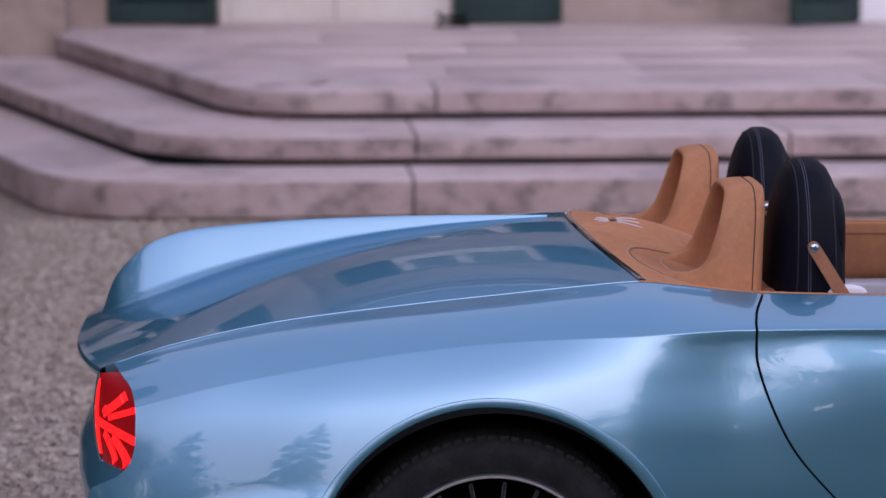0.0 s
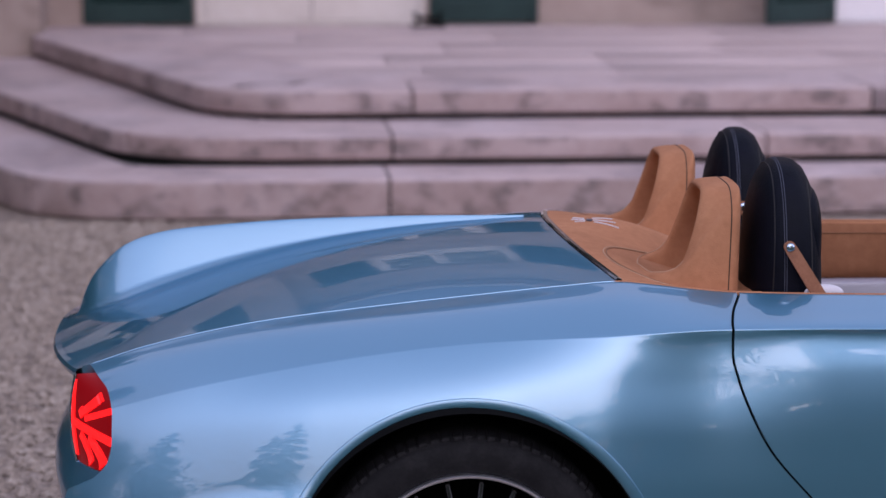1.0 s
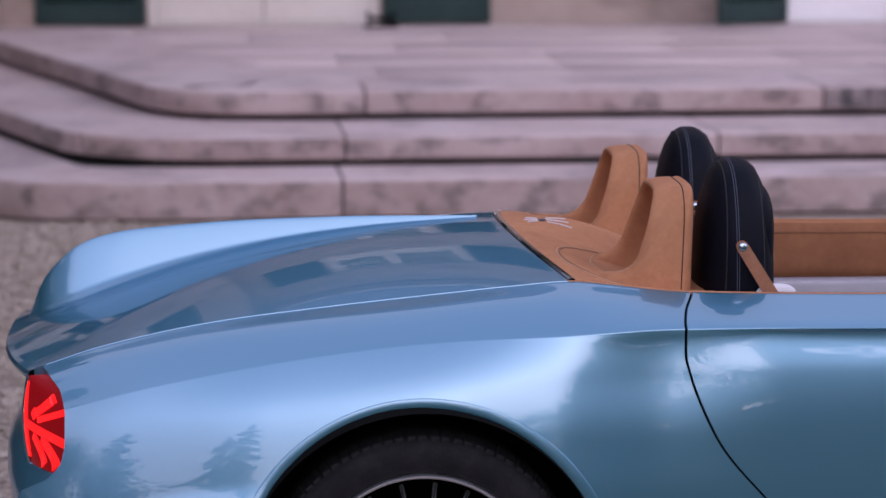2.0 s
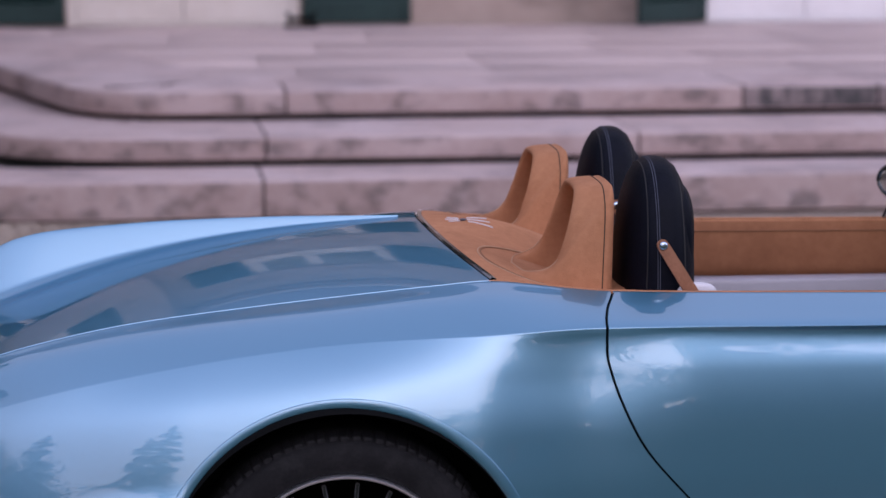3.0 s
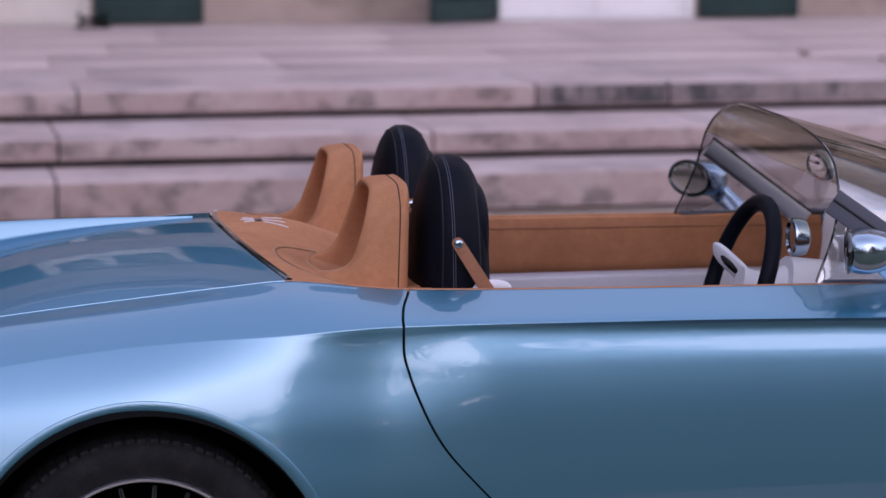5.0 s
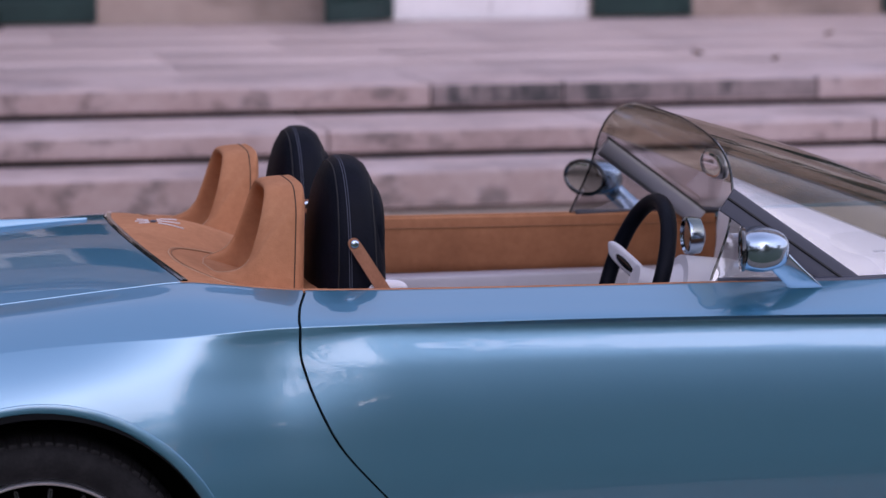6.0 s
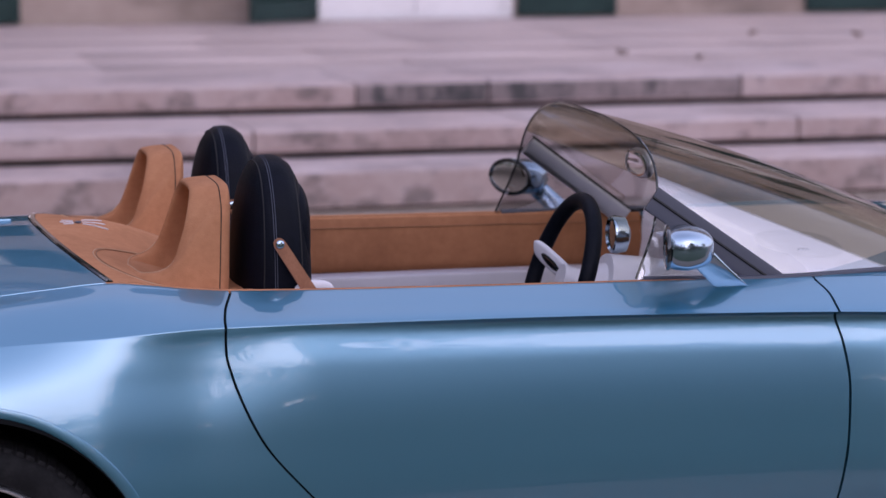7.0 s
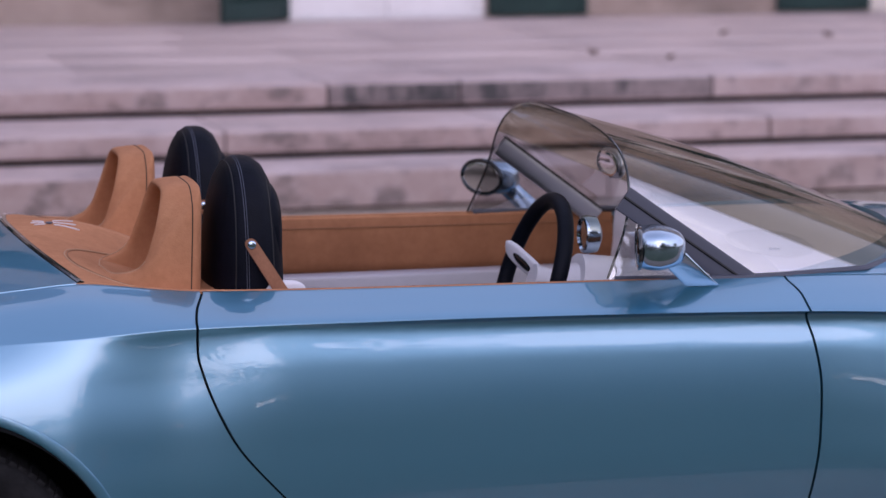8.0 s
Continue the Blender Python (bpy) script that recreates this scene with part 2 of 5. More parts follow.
# ---- mesh helpers ----
def thing(name, label, category, group="", at=(0, 0, 0), kind=""):
    ob = new(name)
    ob.location = at
    return tagged(ob, label, category, group, kind)


def part(name, bm, mat, parent=None, label="", smooth=True, angle=40):
    """Links a bmesh as one mesh object under a thing or a part."""
    bmesh.ops.recalc_face_normals(bm, faces=bm.faces[:]) if len(bm.faces) < 60000 else None
    me = bpy.data.meshes.new(name)
    bm.to_mesh(me)
    bm.free()
    me.materials.append(mat)
    if smooth:
        me.polygons.foreach_set("use_smooth", [True] * len(me.polygons))
        me.set_sharp_from_angle(angle=radians(angle))
    ob = new(name, me)
    ob.parent = parent
    if label:
        ob["label"] = label
    return ob


def curve(xs, ys):
    """Smooth monotone interpolation through a few stations."""
    xs, ys = np.array(xs, float), np.array(ys, float)
    h, d = np.diff(xs), np.diff(ys) / np.diff(xs)
    m = np.zeros(len(xs))
    m[0], m[-1] = d[0], d[-1]
    for i in range(1, len(xs) - 1):
        if d[i - 1] * d[i] > 0:
            w1, w2 = 2 * h[i] + h[i - 1], h[i] + 2 * h[i - 1]
            m[i] = (w1 + w2) / (w1 / d[i - 1] + w2 / d[i])

    def value(x):
        x = min(max(x, xs[0]), xs[-1])
        i = int(min(max(np.searchsorted(xs, x) - 1, 0), len(h) - 1))
        t = (x - xs[i]) / h[i]
        return float((2 * t**3 - 3 * t**2 + 1) * ys[i] + (t**3 - 2 * t**2 + t) * h[i] * m[i] + (3 * t**2 - 2 * t**3) * ys[i + 1] + (t**3 - t**2) * h[i] * m[i + 1])
    return value


def sheet(f, nu, nv, bm=None):
    """A grid of quads over f(u, v), u and v from 0 to 1."""
    bm = bm or bmesh.new()
    vs = [[bm.verts.new(f(i / nu, j / nv)) for j in range(nv + 1)] for i in range(nu + 1)]
    for i in range(nu):
        for j in range(nv):
            bm.faces.new((vs[i][j], vs[i + 1][j], vs[i + 1][j + 1], vs[i][j + 1]))
    return bm


def skirt(bm, offset):
    """Turns the open edges of a panel inwards, so that it has a thickness."""
    edges = [e for e in bm.edges if len(e.link_faces) == 1]
    out = bmesh.ops.extrude_edge_only(bm, edges=edges)
    for g in out["geom"]:
        if isinstance(g, bmesh.types.BMVert):
            o = offset(g.co) if callable(offset) else offset
            g.co = g.co + Vector(o)
    return bm


def box(bm, lo, hi, bevel=0.0, segs=2):
    m = Matrix.LocRotScale([(a + b) / 2 for a, b in zip(lo, hi)], None, [b - a for a, b in zip(lo, hi)])
    got = bmesh.ops.create_cube(bm, size=1, matrix=m)
    if bevel:
        es = list({e for v in got["verts"] for e in v.link_edges})
        bmesh.ops.bevel(bm, geom=es, offset=bevel, segments=segs, affect="EDGES", profile=0.5)
    return bm


def tube(bm, pts, radius, sides=10, closed=False, flat=1.0, up=(0, 0, 1)):
    """A round (or flattened) bar along a line of points."""
    pts = [Vector(p) for p in pts]
    n = len(pts)
    rings = []
    for i, p in enumerate(pts):
        a = pts[(i - 1) % n] if closed or i else p
        b = pts[(i + 1) % n] if closed or i < n - 1 else p
        t = (b - a).normalized()
        side = t.cross(Vector(up))
        if side.length < 1e-4:
            side = t.cross(Vector((0, 1, 0)))
        side.normalize()
        top = side.cross(t).normalized()
        r = radius(i / max(1, n - 1)) if callable(radius) else radius
        rings.append([bm.verts.new(p + side * r * math.cos(k * math.tau / sides) + top * r * flat * math.sin(k * math.tau / sides)) for k in range(sides)])
    for i in range(n if closed else n - 1):
        A, B = rings[i], rings[(i + 1) % n]
        for k in range(sides):
            bm.faces.new((A[k], A[(k + 1) % sides], B[(k + 1) % sides], B[k]))
    if not closed:
        bm.faces.new(rings[0]), bm.faces.new(rings[-1][::-1])
    return bm


def lathe(bm, profile, n, centre, axis="y", a0=0.0, a1=math.tau):
    """Turns (radius, offset) pairs about an axis through centre."""
    full = abs(a1 - a0 - math.tau) < 1e-6
    cx, cy, cz = centre
    rows = []
    for k in range(n if full else n + 1):
        a = a0 + (a1 - a0) * k / n
        c, s = math.cos(a), math.sin(a)
        rows.append([bm.verts.new((cx + r * c, cy + o, cz + r * s) if axis == "y" else ((cx + o, cy + r * c, cz + r * s) if axis == "x" else (cx + r * c, cy + r * s, cz + o))) for r, o in profile])
    for k in range(n if full else n):
        A, B = rows[k], rows[(k + 1) % len(rows)]
        if not full and k + 1 >= len(rows):
            break
        for j in range(len(profile) - 1):
            bm.faces.new((A[j], A[j + 1], B[j + 1], B[j]))
    return bm


# ---- ground ----
bm = bmesh.new()
box(bm, (-400, -400, -0.3), (400, 400, 0.0))
ground = tagged(part("ground", bm, GRAVEL, smooth=False), "buff gravel forecourt in front of the steps", "gravel", kind="structure")

def scatter_gravel():
    rng = np.random.default_rng(4)
    n = 20000
    x = rng.uniform(-1.9, 0.2, n)
    y = rng.uniform(5.9, 14.4, n)
    keep = ~((y > 13.0) & (x > -1.75 + (y - 14) * -0.1)) & (x > -0.115 * y - 0.15)
    x, y = x[keep], y[keep]
    n = len(x)
    r = rng.uniform(0.008, 0.024, n)
    base = np.array([(1, 0, 0), (0, 1, 0), (-1, 0, 0), (0, -1, 0), (0, 0, 0.8), (0.75, 0.75, 0.35), (-0.7, 0.7, 0.4), (-0.7, -0.7, 0.4), (0.7, -0.7, 0.35)])
    tri = np.array([(0, 5, 4), (5, 1, 4), (1, 6, 4), (6, 2, 4), (2, 7, 4), (7, 3, 4), (3, 8, 4), (8, 0, 4), (0, 1, 5), (1, 2, 6), (2, 3, 7), (3, 0, 8)])
    ang = rng.uniform(0, math.tau, n)
    st = rng.uniform(0.6, 1.3, (n, 3)) * r[:, None]
    v = base[None] * st[:, None] * rng.uniform(0.85, 1.15, (n, 9, 1))
    c, s = np.cos(ang)[:, None], np.sin(ang)[:, None]
    vx = v[..., 0] * c - v[..., 1] * s + x[:, None]
    vy = v[..., 0] * s + v[..., 1] * c + y[:, None]
    co = np.stack([vx, vy, v[..., 2] + 0.001], -1).reshape(-1, 3)
    fs = (tri[None] + 9 * np.arange(n)[:, None, None]).reshape(-1, 3)
    me = bpy.data.meshes.new("gravel_stones")
    me.from_pydata(co.tolist(), [], fs.tolist())
    me.materials.append(PEBBLE)
    tagged(new("gravel_stones", me), "loose buff and grey gravel stones on the ground", "gravel", kind="stuff")

# ---- steps, terrace and house front ----
SKEW = 0.03     # the house front runs slightly away from the car's line
def flank_path(front, corner_x, radius, x_end, y_end, lean=-0.31):
    """Plan of one step's edge: from the right along the front, round the corner and back along the splayed flank."""
    pts = [(x_end, front + SKEW * (x_end))]
    a = Vector((corner_x, front + SKEW * corner_x))
    into, away = Vector((1, SKEW)).normalized(), Vector((lean, 1)).normalized()
    p0, p2 = a + into * radius, a + away * radius
    for k in range(13):
        t = k / 12
        q = p0 * (1 - t) ** 2 + a * 2 * t * (1 - t) + p2 * t * t
        pts.append((q.x, q.y))
    k = (y_end - a.y) / away.y
    pts.append((a.x + away.x * k, y_end))
    return [Vector((*p, 0)) for p in pts]


def along(path, s):
    for a, b in zip(path, path[1:]):
        d = (b - a).length
        if s <= d:
            return a + (b - a) * (s / d), (b - a).normalized()
        s -= d
    return path[-1].copy(), (path[-1] - path[-2]).normalized()


def path_at_x(path, x):
    """Length along the path at which its front run reaches x."""
    return path[0].x - x


def stone_course(parent, path, cuts, z0, z1, depth, dark=(-9.0, -9.0), lip=0.036):
    """Blocks of one step, each with a rounded nosing and a shadow gap under it."""
    total = sum((b - a).length for a, b in zip(path, path[1:]))
    cuts = [0.0] + sorted(cuts) + [total]
    for a, b in zip(cuts, cuts[1:]):
        if b - a < 0.05:
            continue
        g = 0.007
        n = max(2, int((b - a) / 0.12))
        rise = z1 - z0
        jitter = random.uniform(-0.004, 0.004)
        prof = [(depth, z1), (0.05, z1 + jitter * 0.3), (0.016, z1 - 0.004), (0.004, z1 - 0.012), (0.0, z1 - 0.03), (0.0, z0 + lip + 0.01), (0.012, z0 + lip), (0.10, z0 + lip)]
        bm = bmesh.new()
        rows = []
        for k in range(n + 1):
            s = a + g + (b - a - 2 * g) * k / n
            p, t = along(path, s)
            inward = Vector((t.y, -t.x, 0))
            rows.append([bm.verts.new(p + inward * (o + jitter) + Vector((0, 0, z))) for o, z in prof])
        for k in range(n):
            for j in range(len(prof) - 1):
                bm.faces.new((rows[k][j], rows[k + 1][j], rows[k + 1][j + 1], rows[k][j + 1]))
        bm.faces.new(rows[0][::-1]), bm.faces.new(rows[-1])
        bm.normal_update()
        # upright faces take the stained riser stone, its shade painted into the colour
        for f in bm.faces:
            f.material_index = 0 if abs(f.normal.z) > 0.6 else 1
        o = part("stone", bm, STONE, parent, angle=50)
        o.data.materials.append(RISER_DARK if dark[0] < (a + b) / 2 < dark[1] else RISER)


Z1, Z2, Z3 = 0.209, 0.367, 0.537
D1, D2, D3, DW = 13.03, 13.58, 14.42, 20.43
steps = thing("front_steps", "three broad weathered pinkish stone steps with rounded corner", "steps", kind="structure")
P1 = flank_path(D1, -1.37, 0.70, 14.0, 20.4, -0.355)
P2 = flank_path(D2, -0.92, 0.75, 14.0, 20.4, -0.352)
P3 = flank_path(D3, -0.54, 0.60, 14.0, 20.4, -0.303)
def core(path, z0, z1, inset):
    bm = bmesh.new()
    low, high = [], []
    for k in range(60):
        p, t = along(path, 27.0 * k / 59)
        q = p + Vector((t.y, -t.x, 0)) * inset
        low.append(bm.verts.new((q.x, q.y, z0))), high.append(bm.verts.new((q.x, q.y, z1)))
    ends = [(path[-1].x + 0.3, 21.5), (14.0, 21.5)]
    for x, y in ends:
        low.append(bm.verts.new((x, y, z0))), high.append(bm.verts.new((x, y, z1)))
    bm.faces.new(high), bm.faces.new(low[::-1])
    for k in range(len(low)):
        j = (k + 1) % len(low)
        bm.faces.new((low[k], low[j], high[j], high[k]))
    return bm
# near-black cores: moss in the gaps plus painted shade below the nosings
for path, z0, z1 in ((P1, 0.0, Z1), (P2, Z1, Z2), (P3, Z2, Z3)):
    part("core", core(path, z0 - 0.01, z1 - 0.012, 0.085), STONE_DARK, steps, "dark core with moss and nosing shade in its colour", smooth=False)
def bends(path, x0, lengths):
    """Cuts on the flank after the corner."""
    s, out = path_at_x(path, x0), []
    for d in lengths:
        s += d
        out.append(s)
    return out
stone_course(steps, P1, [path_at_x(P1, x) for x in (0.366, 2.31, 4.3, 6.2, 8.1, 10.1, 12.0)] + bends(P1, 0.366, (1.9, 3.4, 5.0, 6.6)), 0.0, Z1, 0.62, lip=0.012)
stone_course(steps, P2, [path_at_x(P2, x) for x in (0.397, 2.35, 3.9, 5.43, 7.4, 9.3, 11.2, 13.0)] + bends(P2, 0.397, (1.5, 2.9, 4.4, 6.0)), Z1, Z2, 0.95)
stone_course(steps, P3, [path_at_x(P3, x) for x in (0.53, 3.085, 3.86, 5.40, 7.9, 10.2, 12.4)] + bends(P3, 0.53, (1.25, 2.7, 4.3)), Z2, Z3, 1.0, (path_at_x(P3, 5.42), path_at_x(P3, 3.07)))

def dry_leaf(x, y, seed):
    """Curled brown leaf on the terrace."""
    rng = random.Random(seed)
    bm = sheet(lambda u, v: Vector(((u - 0.5) * 0.075, (v - 0.5) * 0.05 * math.sin(math.pi * min(0.98, max(0.05, u))), 0.012 + 0.022 * (2 * v - 1) ** 2 + 0.02 * u * u)), 8, 6)
    bmesh.ops.solidify(bm, geom=bm.faces[:], thickness=0.001)
    ob = part("dry_leaf", bm, DRY)
    ob.matrix_world = pose(x, y, Z3 - 0.012, rng.uniform(-8, 8), rng.uniform(-8, 8), rng.uniform(0, 360))
    tagged(ob, "curled brown dry leaf lying on the terrace", "leaf", "dry leaves")


def paving():
    """Large terrace slabs with narrow joints."""
    terrace = thing("terrace", "pale worn stone slabs of the raised terrace", "paving", kind="structure")
    bm = bmesh.new()
    rng = random.Random(8)
    y = D3 + 0.62
    while y < DW:
        d = min(1.15, DW - y)
        x = -2.6 + rng.uniform(0, 0.8)
        while x < 13.8:
            w = rng.uniform(1.1, 1.9)
            edge = -0.55 - 0.31 * (y + 1.1 - D3) + 0.45
            x0 = max(x, edge)
            if x0 < x + w - 0.1:
                bm = bmesh.new()
                lift = rng.uniform(-0.002, 0.002)
                box(bm, (x0 + 0.002, y + 0.002 + SKEW * x, Z3 - 0.05), (min(x + w, 13.9) - 0.002, y + d - 0.002 + SKEW * x, Z3 - 0.004 + lift), 0.004, 1)
                part("slab", bm, PAVING, terrace, angle=60)
            x += w
        y += d
paving()
for k, (x, y) in enumerate([(5.25, 16.39), (5.56, 15.78), (6.77, 18.07), (7.43, 17.7)]):
    dry_leaf(x, y, k)
def boot_scraper():
    """Low dark iron boot scraper by the french window."""
    ob = thing("boot_scraper", "low dark iron boot scraper beside the window", "boot scraper", at=(0.87, 20.2, Z3 - 0.002))
    for x in (-0.09, 0.09):
        bm = bmesh.new()
        tube(bm, [(x, 0, 0), (x, 0, 0.09), (x * 1.25, 0, 0.115)], 0.014, 8)
        part("post", bm, DARK, ob, "black iron post")
    bm = bmesh.new()
    box(bm, (-0.1, -0.012, 0.045), (0.1, 0.012, 0.085), 0.003, 1)
    part("blade", bm, DARK, ob, "black iron blade")
    bm = bmesh.new()
    box(bm, (-0.13, -0.07, 0.0), (0.13, 0.07, 0.02), 0.006, 1)
    part("base", bm, DARK, ob, "black iron base")
boot_scraper()

def wall_block(bm, x0, x1, z0, z1, y0=0.0, y1=0.45):
    box(bm, (x0, y0, z0), (x1, y1, z1))

HOUSE = pose(0, DW, 0, 0, 0, math.degrees(math.atan(SKEW)))
# openings of the ground floor: centre, half width
SIDE = -0.98
BAYS = [(-8.8, 0.82, 1), (-4.4, 0.82, 1), (-0.015, 0.885, 1), (4.875, 0.81, 0), (9.87, 0.80, 1), (14.8, 0.8, 0)]
house = thing("house_front", "cream rendered villa front with tall windows and green shutters", "house", kind="structure")
house.matrix_world = HOUSE
def house_wall():
    """A main block, a slightly lower wing beside it and a side wing that stands forward."""
    for x0, x1, top, yo, name in ((-2.02, 2.6, 11.6, 0.0, "main_wall"), (2.6, 20.0, 11.1, 0.0, "wing_wall"), (-12.0, -2.02, 11.4, SIDE, "side_wing")):
        bays = [b for b in BAYS if x0 < b[0] < x1]
        xs = [x0]
        for c, h, _ in bays:
            xs += [c - h, c + h]
        xs.append(x1)
        bm = bmesh.new()
        for a, b in zip(xs[::2], xs[1::2]):
            wall_block(bm, a, b, 0.0, top, yo)
        for c, h, _ in bays:
            wall_block(bm, c - h, c + h, 0.0, Z3 - 0.004, yo)
            wall_block(bm, c - h, c + h, Z3 + 2.55, 4.35, yo)
            wall_block(bm, c - h, c + h, 6.2, 7.95, yo)
            wall_block(bm, c - h, c + h, 9.8, top, yo)
        part(name, bm, RENDERED, house, "cream rendered wall", smooth=False)
        bm = bmesh.new()
        box(bm, (x0 - 0.3, yo - 0.35, top), (x1 + 0.3, 0.5, top + 0.18), 0.02)
        box(bm, (x0 - 0.2, yo - 0.18, top - 0.15), (x1 + 0.2, yo - 0.001, top), 0.02)
        part("cornice", bm, STONE, house, "stone cornice")
        bm = bmesh.new()
        vs = [bm.verts.new(v) for v in ((x0 - 0.5, yo - 0.5, top + 0.19), (x1 + 0.5, yo - 0.5, top + 0.19), (x1 - 1.5, 3.2, top + 5.2), (x0 + 2, 3.2, top + 5.2))]
        lo = [bm.verts.new((v.co.x, v.co.y + 0.1, v.co.z - 0.005)) for v in vs]
        bm.faces.new(vs), bm.faces.new(lo[::-1])
        for k in range(4):
            bm.faces.new((vs[k], lo[k], lo[(k + 1) % 4], vs[(k + 1) % 4]))
        part("roof", bm, ROOF, house, "grey slate roof", smooth=False)
        bm = bmesh.new()
        box(bm, (x0, yo - 0.04, 4.0), (x1, yo - 0.001, 4.18), 0.008)
        part("string_course", bm, STONE, house, "stone band")
        # black slab behind the openings gives the darkness of unlit rooms
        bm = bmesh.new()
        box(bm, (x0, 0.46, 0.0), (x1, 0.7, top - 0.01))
        part("unlit_room_slab", bm, DARK, house, "black slab standing in for the unlit rooms", smooth=False)
house_wall()
def shutter(name, w, h):
    """Louvred leaf, hinge at the origin, opening to +x."""
    ob = thing(name, "dark green louvred wooden shutter folded open on the wall", "shutter", "shutters of the house")
    bm = bmesh.new()
    for lo, hi in (((0, 0, 0), (0.075, 0.04, h)), ((w - 0.075, 0, 0), (w, 0.04, h)), ((0.075, 0.002, 0), (w - 0.075, 0.038, 0.16)), ((0.075, 0.002, h - 0.1), (w - 0.075, 0.038, h)), ((0.075, 0.002, h * 0.45), (w - 0.075, 0.038, h * 0.45 + 0.09))):
        box(bm, lo, hi, 0.004, 1)
    part("frame", bm, GREEN, ob)
    me = None
    n = int((h - 0.3) / 0.055)
    for k in range(n):
        z = 0.18 + k * 0.055
        if z > h - 0.13 or abs(z - h * 0.45 - 0.045) < 0.06:
            continue
        if me is None:
            bm = bmesh.new()
            box(bm, (0.07, 0.004, -0.03), (w - 0.07, 0.014, 0.03))
            bmesh.ops.rotate(bm, verts=bm.verts[:], cent=(0, 0.009, 0), matrix=Matrix.Rotation(radians(-32), 3, "X"))
            s = part("slat", bm, GREEN, ob, smooth=False)
            me = s.data
        else:
            s = new("slat", me)
            s.parent = ob
        s.location = (0, 0.01, z)
    return ob


def french_window(name, half, mat, label):
    """Two-leaf glazed door in the opening, with a solid lower panel."""
    ob = thing(name, label, "door", "french windows of the house")
    bm = bmesh.new()
    for lo, hi in (((-half, 0, 0.0), (-half + 0.07, 0.1, 2.55)), ((half - 0.07, 0, 0.0), (half, 0.1, 2.55)), ((-half + 0.07, 0, 2.47), (half - 0.07, 0.1, 2.55)), ((-half + 0.07, 0, 0), (half - 0.07, 0.1, 0.03))):
        box(bm, lo, hi, 0.004, 1)
    part("frame", bm, mat, ob)
    for sx in (-1, 1):
        a, b = (0.004, half - 0.074) if sx > 0 else (-half + 0.074, -0.004)
        bm = bmesh.new()
        for lo, hi in (((a, 0.02, 0.034), (a + 0.08, 0.07, 2.466)), ((b - 0.08, 0.02, 0.034), (b, 0.07, 2.466)), ((a + 0.08, 0.022, 0.034), (b - 0.08, 0.068, 0.2)), ((a + 0.08, 0.022, 0.72), (b - 0.08, 0.068, 0.82)), ((a + 0.08, 0.022, 2.38), (b - 0.08, 0.068, 2.466)), ((a + 0.08, 0.03, 0.2), (b - 0.08, 0.06, 0.72)), ((a + 0.08, 0.025, 1.58), (b - 0.08, 0.065, 1.61))):
            box(bm, lo, hi, 0.004, 1)
        leaf = part("door_leaf", bm, mat, ob)
        bm = bmesh.new()
        box(bm, (a + 0.08, 0.042, 0.82), (b - 0.08, 0.048, 2.38))
        part("pane", bm, GLASS, leaf, smooth=False)
    return ob

sh = shutter("shutter", 0.84, 2.5)
first = True
for i, (c, h, closed) in enumerate(BAYS):
    yo = SIDE if c < -2.02 else 0.0
    fw = french_window("french_window", h, CREAM if closed else WHITE_WOOD, "cream painted french window on the terrace" if closed else "white painted french window on the terrace")
    fw.matrix_world = HOUSE @ pose(c, yo + 0.02, Z3)
    up = french_window("upper_window", h * 0.9, CREAM, "cream painted upper floor window")
    up.matrix_world = HOUSE @ Matrix.LocRotScale((c, yo + 0.12, 4.36), None, (1.1, 1, 0.72))
    copy_thing(up, HOUSE @ pose(c, yo + 0.12, 7.96))
    for sx in (-1, 1):
        ajar = 40 if (i == 3 and sx < 0) else 0
        m = HOUSE @ (pose(c + h + 0.02, yo - 0.045, Z3 + 0.02) if sx > 0 else pose(c - h - 0.02, yo - 0.005, Z3 + 0.02, 0, 0, 180 + ajar))
        if first:
            sh.matrix_world = m
            first = False
        else:
            copy_thing(sh, m)
        for lift in (3.82, 7.42):
            o = copy_thing(sh, m @ Matrix.Translation((0, 0, lift)))
            o.scale = (0.95, 1, 0.74)

